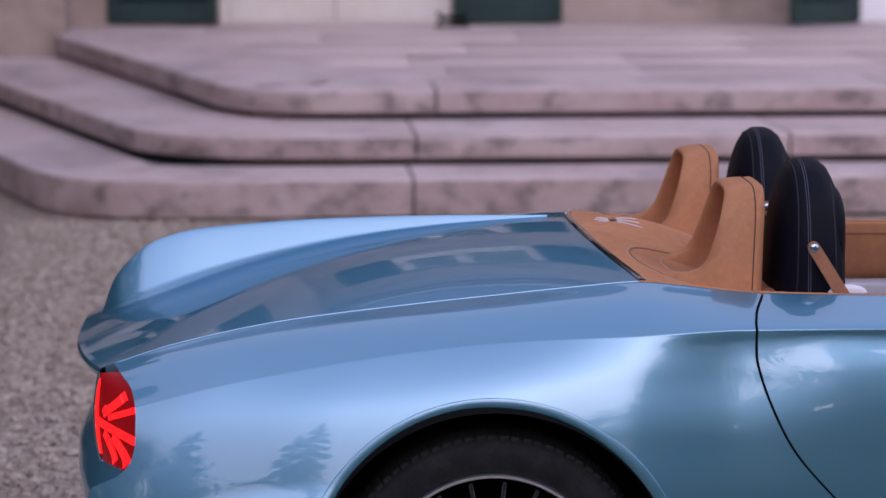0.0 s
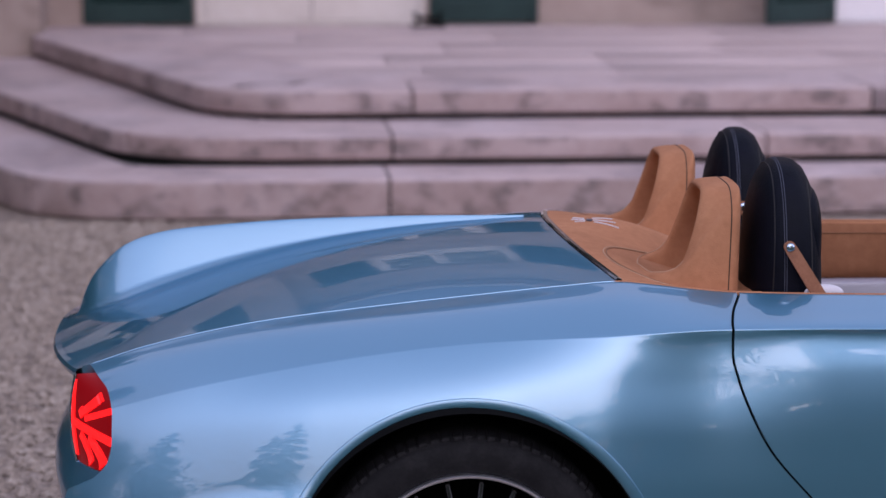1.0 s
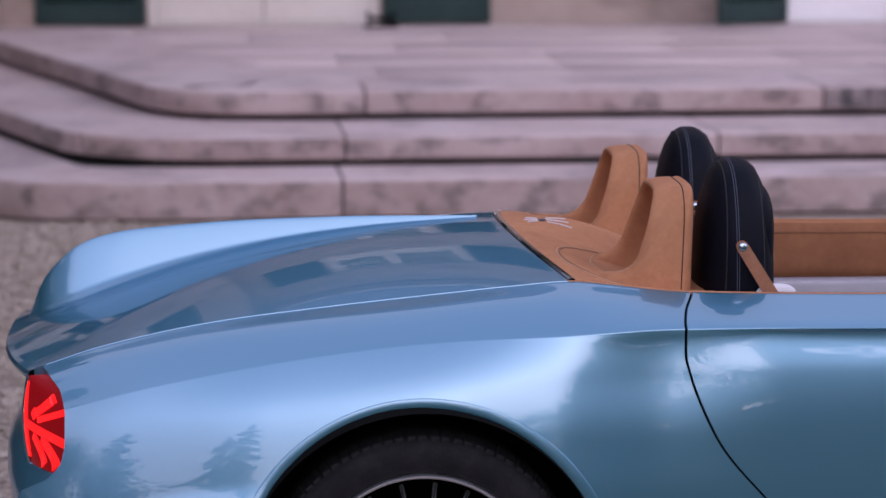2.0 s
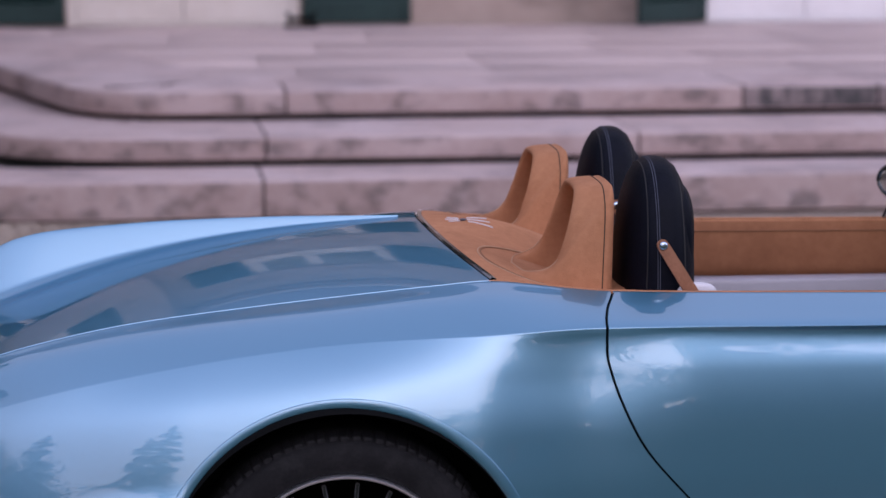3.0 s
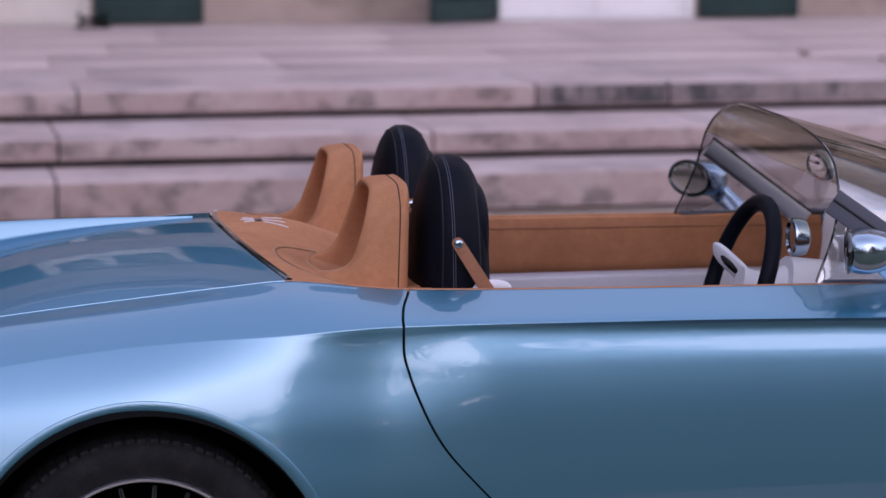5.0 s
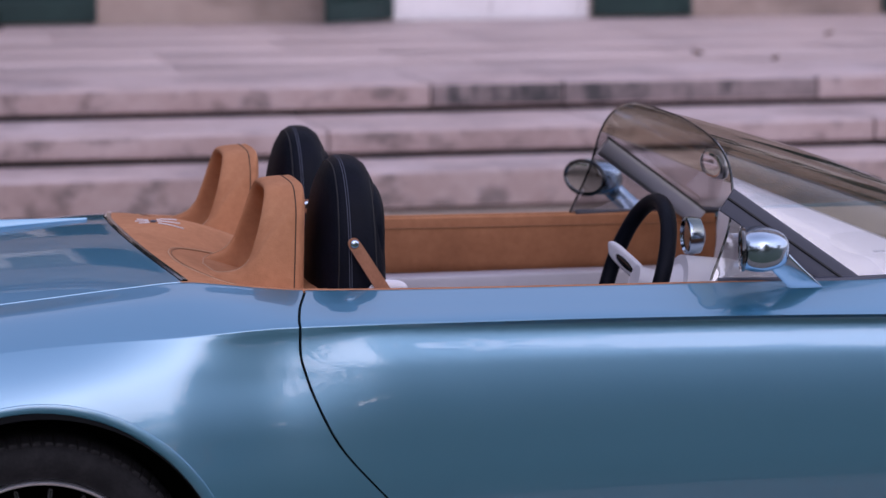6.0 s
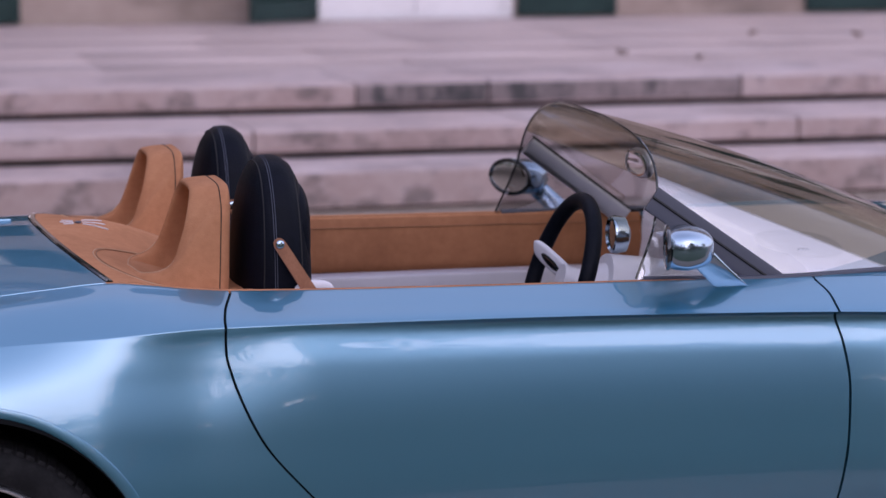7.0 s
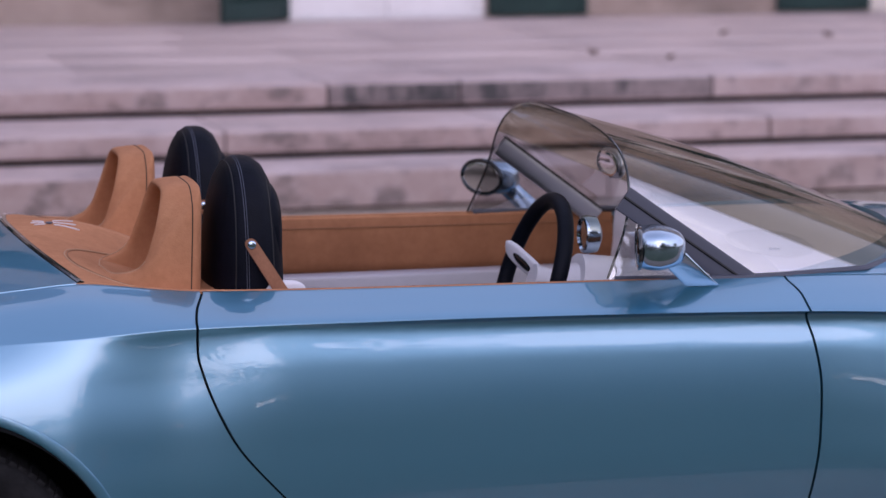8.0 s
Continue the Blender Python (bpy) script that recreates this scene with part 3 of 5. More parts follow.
# ---- the park behind the camera, seen in the paint ----
def tree(name, label, height, spread, conifer, seed):
    rng = random.Random(seed)
    ob = thing(name, label, "tree", "trees of the park")
    bm = bmesh.new()
    pts = [(rng.uniform(-0.1, 0.1) * k, rng.uniform(-0.1, 0.1) * k, height * (0.92 if conifer else 0.6) * k / 6) for k in range(7)]
    tube(bm, pts, lambda t: height * 0.022 * (1 - 0.85 * t) + 0.02, 9)
    tips = []
    n = 46 if conifer else 26
    for k in range(n):
        f = k / n
        az = k * 2.39996 + rng.uniform(-0.3, 0.3)
        if conifer:
            z = height * (0.12 + 0.86 * f)
            r = spread * (1 - f) ** 0.85 * rng.uniform(0.75, 1.1) + 0.15
            end = (r * math.cos(az), r * math.sin(az), z - r * 0.18)
        else:
            z = height * (0.28 + 0.3 * f)
            el = rng.uniform(0.1, 1.2)
            r = spread * rng.uniform(0.6, 1.0)
            end = (r * math.cos(az) * math.cos(el), r * math.sin(az) * math.cos(el), z + height * 0.38 * math.sin(el))
        mid = (end[0] * 0.5, end[1] * 0.5, (z + end[2]) / 2 + (0.1 if conifer else 0.4))
        tube(bm, [(0, 0, z), mid, end], lambda t: 0.05 * (1 - 0.8 * t) * height / 10, 5)
        for t in (0.35, 0.55, 0.75, 0.9, 1.0):
            tips.append((Vector((0, 0, z)).lerp(Vector(end), t), r * (0.24 if conifer else 0.3)))
    part("trunk", bm, BARK, ob, "brown bark")
    co, fs = [], []
    g = np.random.default_rng(seed)
    for p, r in tips:
        m = 30 if conifer else 70
        c = np.array(p) + g.normal(0, 1, (m, 3)) * np.array((r, r, r * (0.35 if conifer else 0.7))) * 0.75
        for q in c:
            a, b = g.normal(0, 1, 3), g.normal(0, 1, 3)
            s = 0.16 if conifer else 0.2
            a, b = a / np.linalg.norm(a) * s, b / np.linalg.norm(b) * s * 0.6
            i = len(co)
            co += [tuple(q - a), tuple(q + b), tuple(q + a), tuple(q - b)]
            fs.append((i, i + 1, i + 2, i + 3))
    me = bpy.data.meshes.new("crown")
    me.from_pydata(co, [], fs)
    me.materials.append(NEEDLE if conifer else LEAF)
    crown = new("crown", me)
    crown.parent = ob
    return ob


# ---- the roadster ----
CAR_Y = 5.83
car = thing("roadster", "pale blue metallic open two-seat roadster parked on gravel", "car", at=(0, CAR_Y, 0))
WX, WZ, WR, ARCH = 0.300, 0.318, 0.316, 0.388     # rear wheel
FX = WX + 2.46                                     # front wheel

z_seam = curve([-0.56, -0.465, -0.344, -0.115, 0.114, 0.343, 0.5, 0.614, 0.69, 0.75, 0.86, 1.29, 1.88, 2.1, 2.5, 2.9, 3.1, 3.25], [0.70, 0.728, 0.769, 0.82, 0.85, 0.875, 0.891, 0.900, 0.895, 0.889, 0.881, 0.874, 0.869, 0.867, 0.852, 0.79, 0.71, 0.62])
y_seam = curve([-0.56, -0.45, -0.2, 0.3, 0.6, 0.85, 2.1, 2.5, 2.9, 3.1, 3.25], [0.46, 0.49, 0.515, 0.53, 0.54, 0.575, 0.592, 0.57, 0.50, 0.42, 0.28])
z_mid = curve([-0.56, -0.36, -0.12, 0.12, 0.3, 0.51, 2.1, 2.5, 2.9, 3.1, 3.25], [0.735, 0.815, 0.885, 0.93, 0.95, 0.962, 0.93, 0.91, 0.83, 0.75, 0.64])
wide = curve([-0.56, -0.45, -0.2, 0.0, 0.3, 0.55, 0.8, 1.5, 2.1, 2.76, 3.0, 3.15, 3.25], [0.63, 0.69, 0.757, 0.793, 0.816, 0.797, 0.759, 0.748, 0.756, 0.798, 0.755, 0.66, 0.47])
z_crease = curve([-0.56, -0.4, -0.2, 0.16, 0.31, 0.55, 0.81, 1.22, 1.55, 2.08, 2.5, 3.0, 3.25], [0.615, 0.668, 0.723, 0.788, 0.804, 0.817, 0.830, 0.826, 0.822, 0.811, 0.79, 0.70, 0.55])
hollow = curve([-0.56, 0.80, 0.95, 1.15, 1.4, 1.7, 2.1, 2.5, 2.9, 3.25], [0, 0, 0.0025, 0.010, 0.020, 0.029, 0.034, 0.016, 0, 0])
doorness = curve([-0.56, 0.42, 0.62, 0.82, 1.02, 2.2, 2.5, 2.8, 3.25], [0, 0, 0.30, 0.72, 1, 1, 0.5, 0, 0])
SIDE_S = [0.0, 0.15, 0.3, 0.32, 0.34, 0.39, 0.5, 0.68, 0.84, 1.0]


HIP_S = [0.0, 0.15, 0.29, 0.31, 0.32, 0.33, 0.35, 0.5, 0.66, 0.84, 1.0]
y_crease = curve([-0.56, -0.4, -0.2, 0.16, 0.31, 0.55, 0.81, 1.2], [0.575, 0.627, 0.668, 0.698, 0.703, 0.712, 0.722, 0.714])


def hip(x):
    """Stations of the hip, from the shoulder seam over the crease to the sill: (half width, height)."""
    w, ys, zs, yc, zc = wide(x), y_seam(x), z_seam(x), y_crease(x), z_crease(x)
    top = lambda t: (ys + t * (yc - ys), zs - (0.28 * t + 0.72 * t * t) * (zs - zc))
    steep = (w - 0.048 - yc) / (zc - zs + 0.158)
    low = lambda d: (yc + d * steep * 1.25, zc - d)
    return [(ys, zs), top(0.5), top(0.93), top(0.975), (yc, zc), low(0.003), low(0.009), (w - 0.048, zs - 0.158), (w - 0.014, zs - 0.28), (w - 0.002, min(0.43, zs - 0.38)), (w - 0.080, 0.17)]


def creased(x):
    """Stations of the door, with its shoulder crease and the hollow under it."""
    w, ys, zs, zc, hl = wide(x), y_seam(x), z_seam(x), z_crease(x), hollow(x)
    yc = w - 0.038
    y5 = yc - hl + 0.003
    y7 = y5 + 0.039
    return [(ys, zs), (ys + 0.50 * (yc - ys), zc + 0.55 * (zs - zc)), (yc - 0.0035, zc + 0.003), (yc, zc), (yc - 0.60 * hl + 0.001, zc - 0.0055), (y5, zc - 0.017), (y5 + 0.022, zc - 0.082), (y7, zc - 0.225), (y7 - 0.011, 0.42), (y7 - 0.090, 0.17)]


SPLINES = {}
def side(x, s, sgn=-1, inset=0.0):
    """A point of the body side: x along, s from 0 at the seam to 1 at the sill."""
    key = round(x, 5)
    if key not in SPLINES:
        if len(SPLINES) > 4000:
            SPLINES.clear()
        SPLINES[key] = [catmull(st, [p[i] for p in pts]) for st, pts in ((HIP_S, hip(x)), (SIDE_S, creased(x))) for i in (0, 1)] + [doorness(x)]
    hy, hz, dy, dz, b = SPLINES[key]
    return Vector((x, sgn * (hy(s) * (1 - b) + dy(s) * b - inset), hz(s) * (1 - b) + dz(s) * b))


def catmull(ts, vs):
    ts, vs = list(ts), list(vs)
    m = [0.0] * len(ts)
    for i in range(len(ts)):
        if 0 < i < len(ts) - 1:
            h0, h1 = ts[i] - ts[i - 1], ts[i + 1] - ts[i]
            m[i] = (h1 * (vs[i] - vs[i - 1]) / h0 + h0 * (vs[i + 1] - vs[i]) / h1) / (h0 + h1)
        else:
            a = min(i, len(ts) - 2) if i == 0 else i - 1
            m[i] = (vs[a + 1] - vs[a]) / (ts[a + 1] - ts[a])

    def value(t):
        i = 0
        while i < len(ts) - 2 and t > ts[i + 1]:
            i += 1
        h = ts[i + 1] - ts[i]
        u = (t - ts[i]) / h
        return (2 * u**3 - 3 * u**2 + 1) * vs[i] + (u**3 - 2 * u**2 + u) * h * m[i] + (3 * u**2 - 2 * u**3) * vs[i + 1] + (u**3 - u**2) * h * m[i + 1]
    return value


SROWS = sorted(set([round(0.0125 * k, 4) for k in range(81)] + [0.292, 0.306, 0.31, 0.315, 0.32, 0.325, 0.33, 0.335, 0.34, 0.346, 0.355, 0.368]))
rear_seam = curve([0.15, 0.43, 0.50, 0.60, 0.672, 0.735, 0.781, 0.835, 0.855, 0.878], [1.31, 1.044, 0.975, 0.891, 0.854, 0.831, 0.821, 0.822, 0.830, 0.853])
front_seam = curve([0.15, 0.433, 0.553, 0.648, 0.744, 0.818, 0.838, 0.862], [2.060, 2.131, 2.144, 2.146, 2.135, 2.120, 2.122, 2.110])
tail_edge = curve([0.15, 0.42, 0.50, 0.535, 0.565, 0.605, 0.65, 0.695, 0.715, 0.735], [-0.47, -0.51, -0.50, -0.44, -0.415, -0.407, -0.407, -0.418, -0.44, -0.472])


def seam_x(edge, s, guess):
    x = guess
    for _ in range(6):
        x = edge(side(x, s).z)
    return x


def cut_arch(bm, cx, cz, r, inset=0.0):
    """Opens a round wheel arch and draws its rim smooth."""
    inside = {v for v in bm.verts if math.hypot(v.co.x - cx, v.co.z - cz) < r}
    bmesh.ops.delete(bm, geom=[f for f in bm.faces if all(v in inside for v in f.verts)], context="FACES")
    loose = [v for v in bm.verts if not v.link_faces]
    bmesh.ops.delete(bm, geom=loose, context="VERTS")
    for v in bm.verts:
        d = math.hypot(v.co.x - cx, v.co.z - cz)
        if d < r:
            v.co.x, v.co.z = cx + (v.co.x - cx) * r / d, cz + (v.co.z - cz) * r / d
            v.co.y = math.copysign(body_y(v.co.x, v.co.z) - inset, v.co.y)


def side_panel(name, sgn, start, end, n, arches, label, inset=0.0, mat=None, flange=0.014):
    rows = []
    for s in SROWS:
        a, b = start(s), end(s)
        rows.append([side(a + (b - a) * k / n, s, sgn, inset) for k in range(n + 1)])
    bm = bmesh.new()
    vs = [[bm.verts.new(p) for p in r] for r in rows]
    for i in range(len(rows) - 1):
        for k in range(n):
            bm.faces.new((vs[i][k], vs[i][k + 1], vs[i + 1][k + 1], vs[i + 1][k]))
    for cx in arches:
        cut_arch(bm, cx, WZ, ARCH, inset)
    if flange:
        skirt(bm, (0, -sgn * flange, -0.002))
    return part(name, bm, mat or PAINT, car, label, angle=50)


def body_y(x, z):
    """Half width of the body at x and z."""
    last = None
    for q in SROWS[8:]:
        p = side(x, q)
        if p.z <= z:
            return abs(p.y) if last is None else abs(p.y) + (abs(last.y) - abs(p.y)) * (z - p.z) / max(1e-6, last.z - p.z)
        last = p
    return abs(last.y)


GAP = 0.0028
for sgn in (-1, 1):
    side_panel("rear_fender", sgn, lambda s: seam_x(tail_edge, s, -0.42), lambda s: seam_x(rear_seam, s, 0.85) - GAP, 150, (WX,), "pale blue metallic fender")
    side_panel("door", sgn, lambda s: seam_x(rear_seam, s, 0.85) + GAP, lambda s: seam_x(front_seam, s, 2.08) - GAP, 120, (), "pale blue metallic door with sharp shoulder crease")
    side_panel("front_fender", sgn, lambda s: seam_x(front_seam, s, 2.08) + GAP, lambda s: 3.25, 120, (FX,), "pale blue metallic fender")
    side_panel("inner_shell", sgn, lambda s: -0.38, lambda s: 3.2, 200, (WX, FX), "black inner panel", inset=0.02, mat=DARK, flange=0)
    for cx, nm in ((WX, "rear"), (FX, "front")):
        bm = bmesh.new()
        n = 96
        rings = []
        for k in range(n + 1):
            a = radians(-22) + radians(224) * k / n
            c, s = math.cos(a), math.sin(a)
            yo = body_y(cx + ARCH * c, WZ + ARCH * s)
            ring = [(ARCH + 0.002, yo - 0.001), (ARCH + 0.001, yo + 0.002), (ARCH - 0.002, yo + 0.0032), (ARCH - 0.016, yo + 0.0034), (ARCH - 0.021, yo + 0.0015), (ARCH - 0.024, yo - 0.006), (ARCH - 0.024, yo - 0.010)]
            rings.append([bm.verts.new((cx + r * c, sgn * y, WZ + r * s)) for r, y in ring])
        for A, B in zip(rings, rings[1:]):
            for j in range(6):
                bm.faces.new((A[j], A[j + 1], B[j + 1], B[j]))
        part("arch_lip", bm, PAINT, car, "pale blue rolled wheel arch edge")
        bm = bmesh.new()
        lathe(bm, [(ARCH - 0.0235, -0.022), (ARCH - 0.012, -0.05), (ARCH - 0.005, -0.34), (0.02, -0.345)], 48, (cx, 0, WZ), "y", radians(-25), radians(205))
        for v in bm.verts:
            v.co.y = sgn * (wide(cx) + v.co.y)
        part("wheel_well", bm, DARK, car, "black wheel well")

# deck with the fin
def deck_z(x, y):
    ys = y_seam(x)
    k = min(1.0, abs(y) / ys)
    return z_seam(x) + (z_mid(x) - z_seam(x)) * (1 - k ** 1.75)


tail_x = lambda y: -0.555 + 0.083 * (abs(y) / 0.5) ** 2.6
cock_x = lambda y: 0.507 + 0.107 * (abs(y) / 0.54) ** 1.7
fin_top = curve([-0.53, -0.517, -0.495, -0.463, -0.425, -0.375, -0.312, -0.25, 0.0, 0.25, 0.46], [0.735, 0.783, 0.833, 0.871, 0.903, 0.925, 0.939, 0.946, 0.962, 0.967, 0.966])


def deck_point(u, v, lift=0.0):
    k = v * 2 - 1
    y = 0.0
    x = 0.0
    for _ in range(4):
        a, b = tail_x(y), cock_x(y) - 0.004
        x = a + (b - a) * u
        y = k * (y_seam(x) - 0.002)
    return Vector((x, y, deck_z(x, y) + lift))


bm = sheet(lambda u, v: deck_point(u, v), 70, 80)
skirt(bm, lambda c: (0.004 if c.x < 0 else -0.004, 0, -0.02))
part("deck_lid", bm, PAINT, car, "pale blue rear deck panel", angle=50)
for sgn in (-1, 1):
    bm = bmesh.new()
    tube(bm, [(x, sgn * (y_seam(x) - 0.001), z_seam(x) - 0.0002) for x in [-0.455 + 1.06 * k / 60 for k in range(61)]], 0.0019, 8)
    part("deck_edge", bm, PAINT, car, "rounded edge of the rear deck")


fin_wide = curve([-0.535, -0.50, -0.42, -0.30, -0.10, 0.12, 0.30, 0.42, 0.465], [0.05, 0.10, 0.14, 0.15, 0.145, 0.115, 0.070, 0.028, 0.006])


def fin_point(u, v):
    x = -0.532 + 0.995 * u
    h = max(0.0, fin_top(x) - deck_z(x, 0))
    w = fin_wide(x)
    y = v * 2 - 1
    t = abs(y)
    te = (math.sqrt(t * t + 0.0002) - 0.01414) / 0.9859
    foot = min(0.45, max(0.10, 0.46 * h / w))     # the flanks stand at about sixty degrees, then run out in a fillet
    g = 1 - 0.84 * (te / foot) ** 1.06 if te < foot else 0.16 * ((1 - min(1.0, te)) / (1 - foot)) ** 5
    return Vector((x, y * w * 1.0, deck_z(x, y * w) + h * g - 0.003 * t ** 12 + 0.001))


bm = sheet(lambda u, v: fin_point(u, 0.5 + 0.5 * math.copysign(abs(2 * v - 1) ** 1.7, 2 * v - 1)), 110, 100)
part("tail_fin", bm, PAINT, car, "pale blue central tail fin", angle=60)

# tail: lip, rear panel, lights and bumper
bm = bmesh.new()
rows = []
for k in range(61):
    y = -0.495 + 0.99 * k / 60
    x, z = tail_x(y), 0
    z = deck_z(x, y)
    prof = [(0.0, 0.0), (-0.012, -0.004), (-0.016, -0.012), (-0.012, -0.022), (0.01, -0.04), (0.05, -0.052)]
    rows.append([bm.verts.new((x + a, y, z + b)) for a, b in prof])
for A, B in zip(rows, rows[1:]):
    for j in range(5):
        bm.faces.new((A[j], B[j], B[j + 1], A[j + 1]))
part("tail_lip", bm, PAINT, car, "pale blue tail edge")
def rear_skin(u, v):
    k = 2 * u - 1
    z = 0.70 - 0.5 * v
    bulge = 0.085 * math.exp(-((z - 0.53) / 0.05) ** 2) if z > 0.53 else 0.085 * math.exp(-((z - 0.53) / 0.16) ** 2)
    xc = -0.478 - bulge
    e = tail_edge(z)
    xe = e + (0.006 if z < 0.54 else 0.012)
    return Vector((xc + (xe - xc) * abs(k) ** 3.2, k * (body_y(e, z) - 0.006), z))
part("rear_bumper", sheet(rear_skin, 60, 40), PAINT, car, "pale blue rear bumper panel")

def tail_light(sgn):
    """Upright lens with glowing bars in diagonals, a bright rim on its inner edge."""
    edge_y = [body_y(tail_edge(0.716 - 0.178 * k / 24), 0.716 - 0.178 * k / 24) for k in range(25)]
    def lens(u, v, out=0.0):
        z = 0.716 - 0.178 * v
        bow = 1 - (2 * v - 0.95) ** 2 * 0.22
        yn, yf = edge_y[min(24, int(v * 24 + 0.5))] - 0.012, 0.52 + 0.02 * v
        y = yf + (yn - yf) * u
        x0 = -0.495 + (1 - bow) * 0.05
        x = x0 + (tail_edge(z) + 0.004 - x0) * u ** 1.25 - out * 0.8
        return Vector((x, sgn * (y + out * 0.5), z))
    bm = sheet(lambda u, v: lens(u, v), 16, 24)
    skirt(bm, (0.03, -sgn * 0.01, 0))
    light = part("tail_light", bm, RED, car, "red tail light with glowing diagonal bars")
    def bar(a, b, w):
        bm = bmesh.new()
        n = 10
        dx, dy = b[0] - a[0], b[1] - a[1]
        L = math.hypot(dx, dy)
        nx, ny = -dy / L * w, dx / L * w
        up, lo = [], []
        for k in range(n + 1):
            t = k / n
            for sd in (1, -1):
                p = (a[0] + dx * t + nx * sd, a[1] + dy * t + ny * sd)
                q = lens(min(max(p[0], 0.02), 0.98), min(max(p[1], 0.02), 0.98), 0.004)
                (up if sd > 0 else lo).append(bm.verts.new(q))
        for k in range(n):
            bm.faces.new((up[k], up[k + 1], lo[k + 1], lo[k]))
        skirt(bm, (0.004, -sgn * 0.003, 0))
        part("light_bar", bm, glow, light, "glowing red bar")
    bar((0.10, 0.52), (0.97, 0.66), 0.045)
    bar((0.35, 0.40), (0.80, 0.20), 0.045)
    bar((0.42, 0.46), (0.97, 0.33), 0.035)
    bar((0.30, 0.36), (0.36, 0.44), 0.05)
    bar((0.30, 0.64), (0.62, 0.93), 0.045)
    bar((0.50, 0.66), (0.95, 0.92), 0.05)
    bar((0.06, 0.06), (0.10, 0.90), 0.05)
    bm = bmesh.new()
    tube(bm, [lens(0.0, v / 16, 0.003) for v in range(17)], 0.0035, 8)
    part("rim", bm, CHROME, light, "bright metal edge")
for sgn in (-1, 1):
    tail_light(sgn)

# front: bonnet and nose (outside the view but for its rear corner)
def bonnet_point(u, v):
    x = 2.08 + 1.16 * u
    y = (v * 2 - 1) * (y_seam(x) - 0.003)
    k = min(1.0, abs(y) / y_seam(x))
    return Vector((x + 0.46 * (1 - k ** 3) * (1 - u), y, z_seam(x) + (z_mid(x) - z_seam(x)) * (1 - k ** 2)))
bm = sheet(bonnet_point, 50, 50)
skirt(bm, (0, 0, -0.02))
part("bonnet", bm, PAINT, car, "pale blue bonnet")
def nose_point(u, v):
    y = -0.5 + u
    z = 0.63 - 0.45 * v
    return Vector((3.25 + 0.06 * (1 - (y / 0.5) ** 2) - 0.5 * max(0, abs(y) - 0.3) + 0.03 * math.sin(v * math.pi), y, z))
part("nose", sheet(nose_point, 30, 16), PAINT, car, "pale blue nose")

# ---- wheels ----
def wheel(cx, sgn):
    hub = new("wheel")
    hub.parent = car
    hub.location = (cx, sgn * 0.755, WZ)
    hub["label"] = "black wheel with polished rim edge and low-profile tyre"
    bm = bmesh.new()
    R = WR
    prof = [(0.232, -0.02), (0.236, -0.006), (0.242, 0.0), (0.27, 0.003), (0.288, 0.001), (R - 0.019, -0.004), (R - 0.013, -0.011), (R - 0.007, -0.022), (R - 0.001, -0.04), (R, -0.10), (R - 0.001, -0.165), (0.312, -0.19), (0.27, -0.205), (0.235, -0.19)]
    lathe(bm, [(r, o) for r, o in prof], 120, (0, 0, 0))
    for v in bm.verts:
        v.co.y *= sgn
    tyre = part("tyre", bm, TYRE, hub, "black low-profile tyre")
    # tread blocks round the shoulder
    me = None
    n = 84
    for k in range(n):
        a = math.tau * (k + 0.5 * (k % 2) * 0.15) / n
        if me is None:
            bm = bmesh.new()
            box(bm, (-0.0088, -0.038, -0.006), (0.0088, 0.0, 0.003), 0.002, 1)
            for v in bm.verts:
                v.co.z -= max(0.0, (v.co.y + 0.02) * 0.55)
                v.co.y *= sgn
            b = part("tread_block", bm, TYRE, tyre, smooth=False)
            me = b.data
        else:
            b = new("tread_block", me)
            b.parent = tyre
        b.matrix_basis = Matrix.Rotation(math.pi / 2 - a, 4, "Y") @ Matrix.Translation((0, sgn * -0.009, R))
    bm = bmesh.new()
    lathe(bm, [(0.236, -0.012), (0.2355, 0.002), (0.232, 0.006), (0.228, 0.005), (0.225, -0.004), (0.224, -0.02)], 120, (0, 0, 0))
    for v in bm.verts:
        v.co.y *= sgn
    part("rim_edge", bm, RIM, hub, "polished rim edge")
    bm = bmesh.new()
    lathe(bm, [(0.2245, -0.012), (0.215, -0.03), (0.205, -0.12), (0.205, -0.18)], 80, (0, 0, 0))
    lathe(bm, [(0.05, -0.02), (0.03, -0.012), (0.0001, -0.010)], 40, (0, 0, 0))
    for v in bm.verts:
        v.co.y *= sgn
    part("barrel", bm, GLOSS_BLACK, hub, "gloss black rim barrel")
    me = None
    for k in range(20):
        a = math.tau * (k + 0.35) / 20
        if me is None:
            bm = bmesh.new()
            box(bm, (-0.0055, -0.03, 0.03), (0.0055, -0.008, 0.218), 0.003, 1)
            for v in bm.verts:
                v.co.y *= sgn
            s = part("spoke", bm, GLOSS_BLACK, hub)
            me = s.data
        else:
            s = new("spoke", me)
            s.parent = hub
        s.matrix_basis = Matrix.Rotation(a, 4, "Y")
    bm = bmesh.new()
    lathe(bm, [(0.16, -0.07), (0.16, -0.09), (0.05, -0.09)], 60, (0, 0, 0))
    for v in bm.verts:
        v.co.y *= sgn
    part("brake_disc", bm, SATIN, hub, "steel brake disc")
for cx in (WX, FX):
    for sgn in (-1, 1):
        wheel(cx, sgn)

# ---- underbody and cockpit ----
bm = bmesh.new()
box(bm, (-0.35, -0.46, 0.15), (3.1, 0.46, 0.24))
box(bm, (0.7, -0.68, 0.15), (2.35, 0.68, 0.24))
part("floor_pan", bm, DARK, car, "black floor pan", smooth=False)

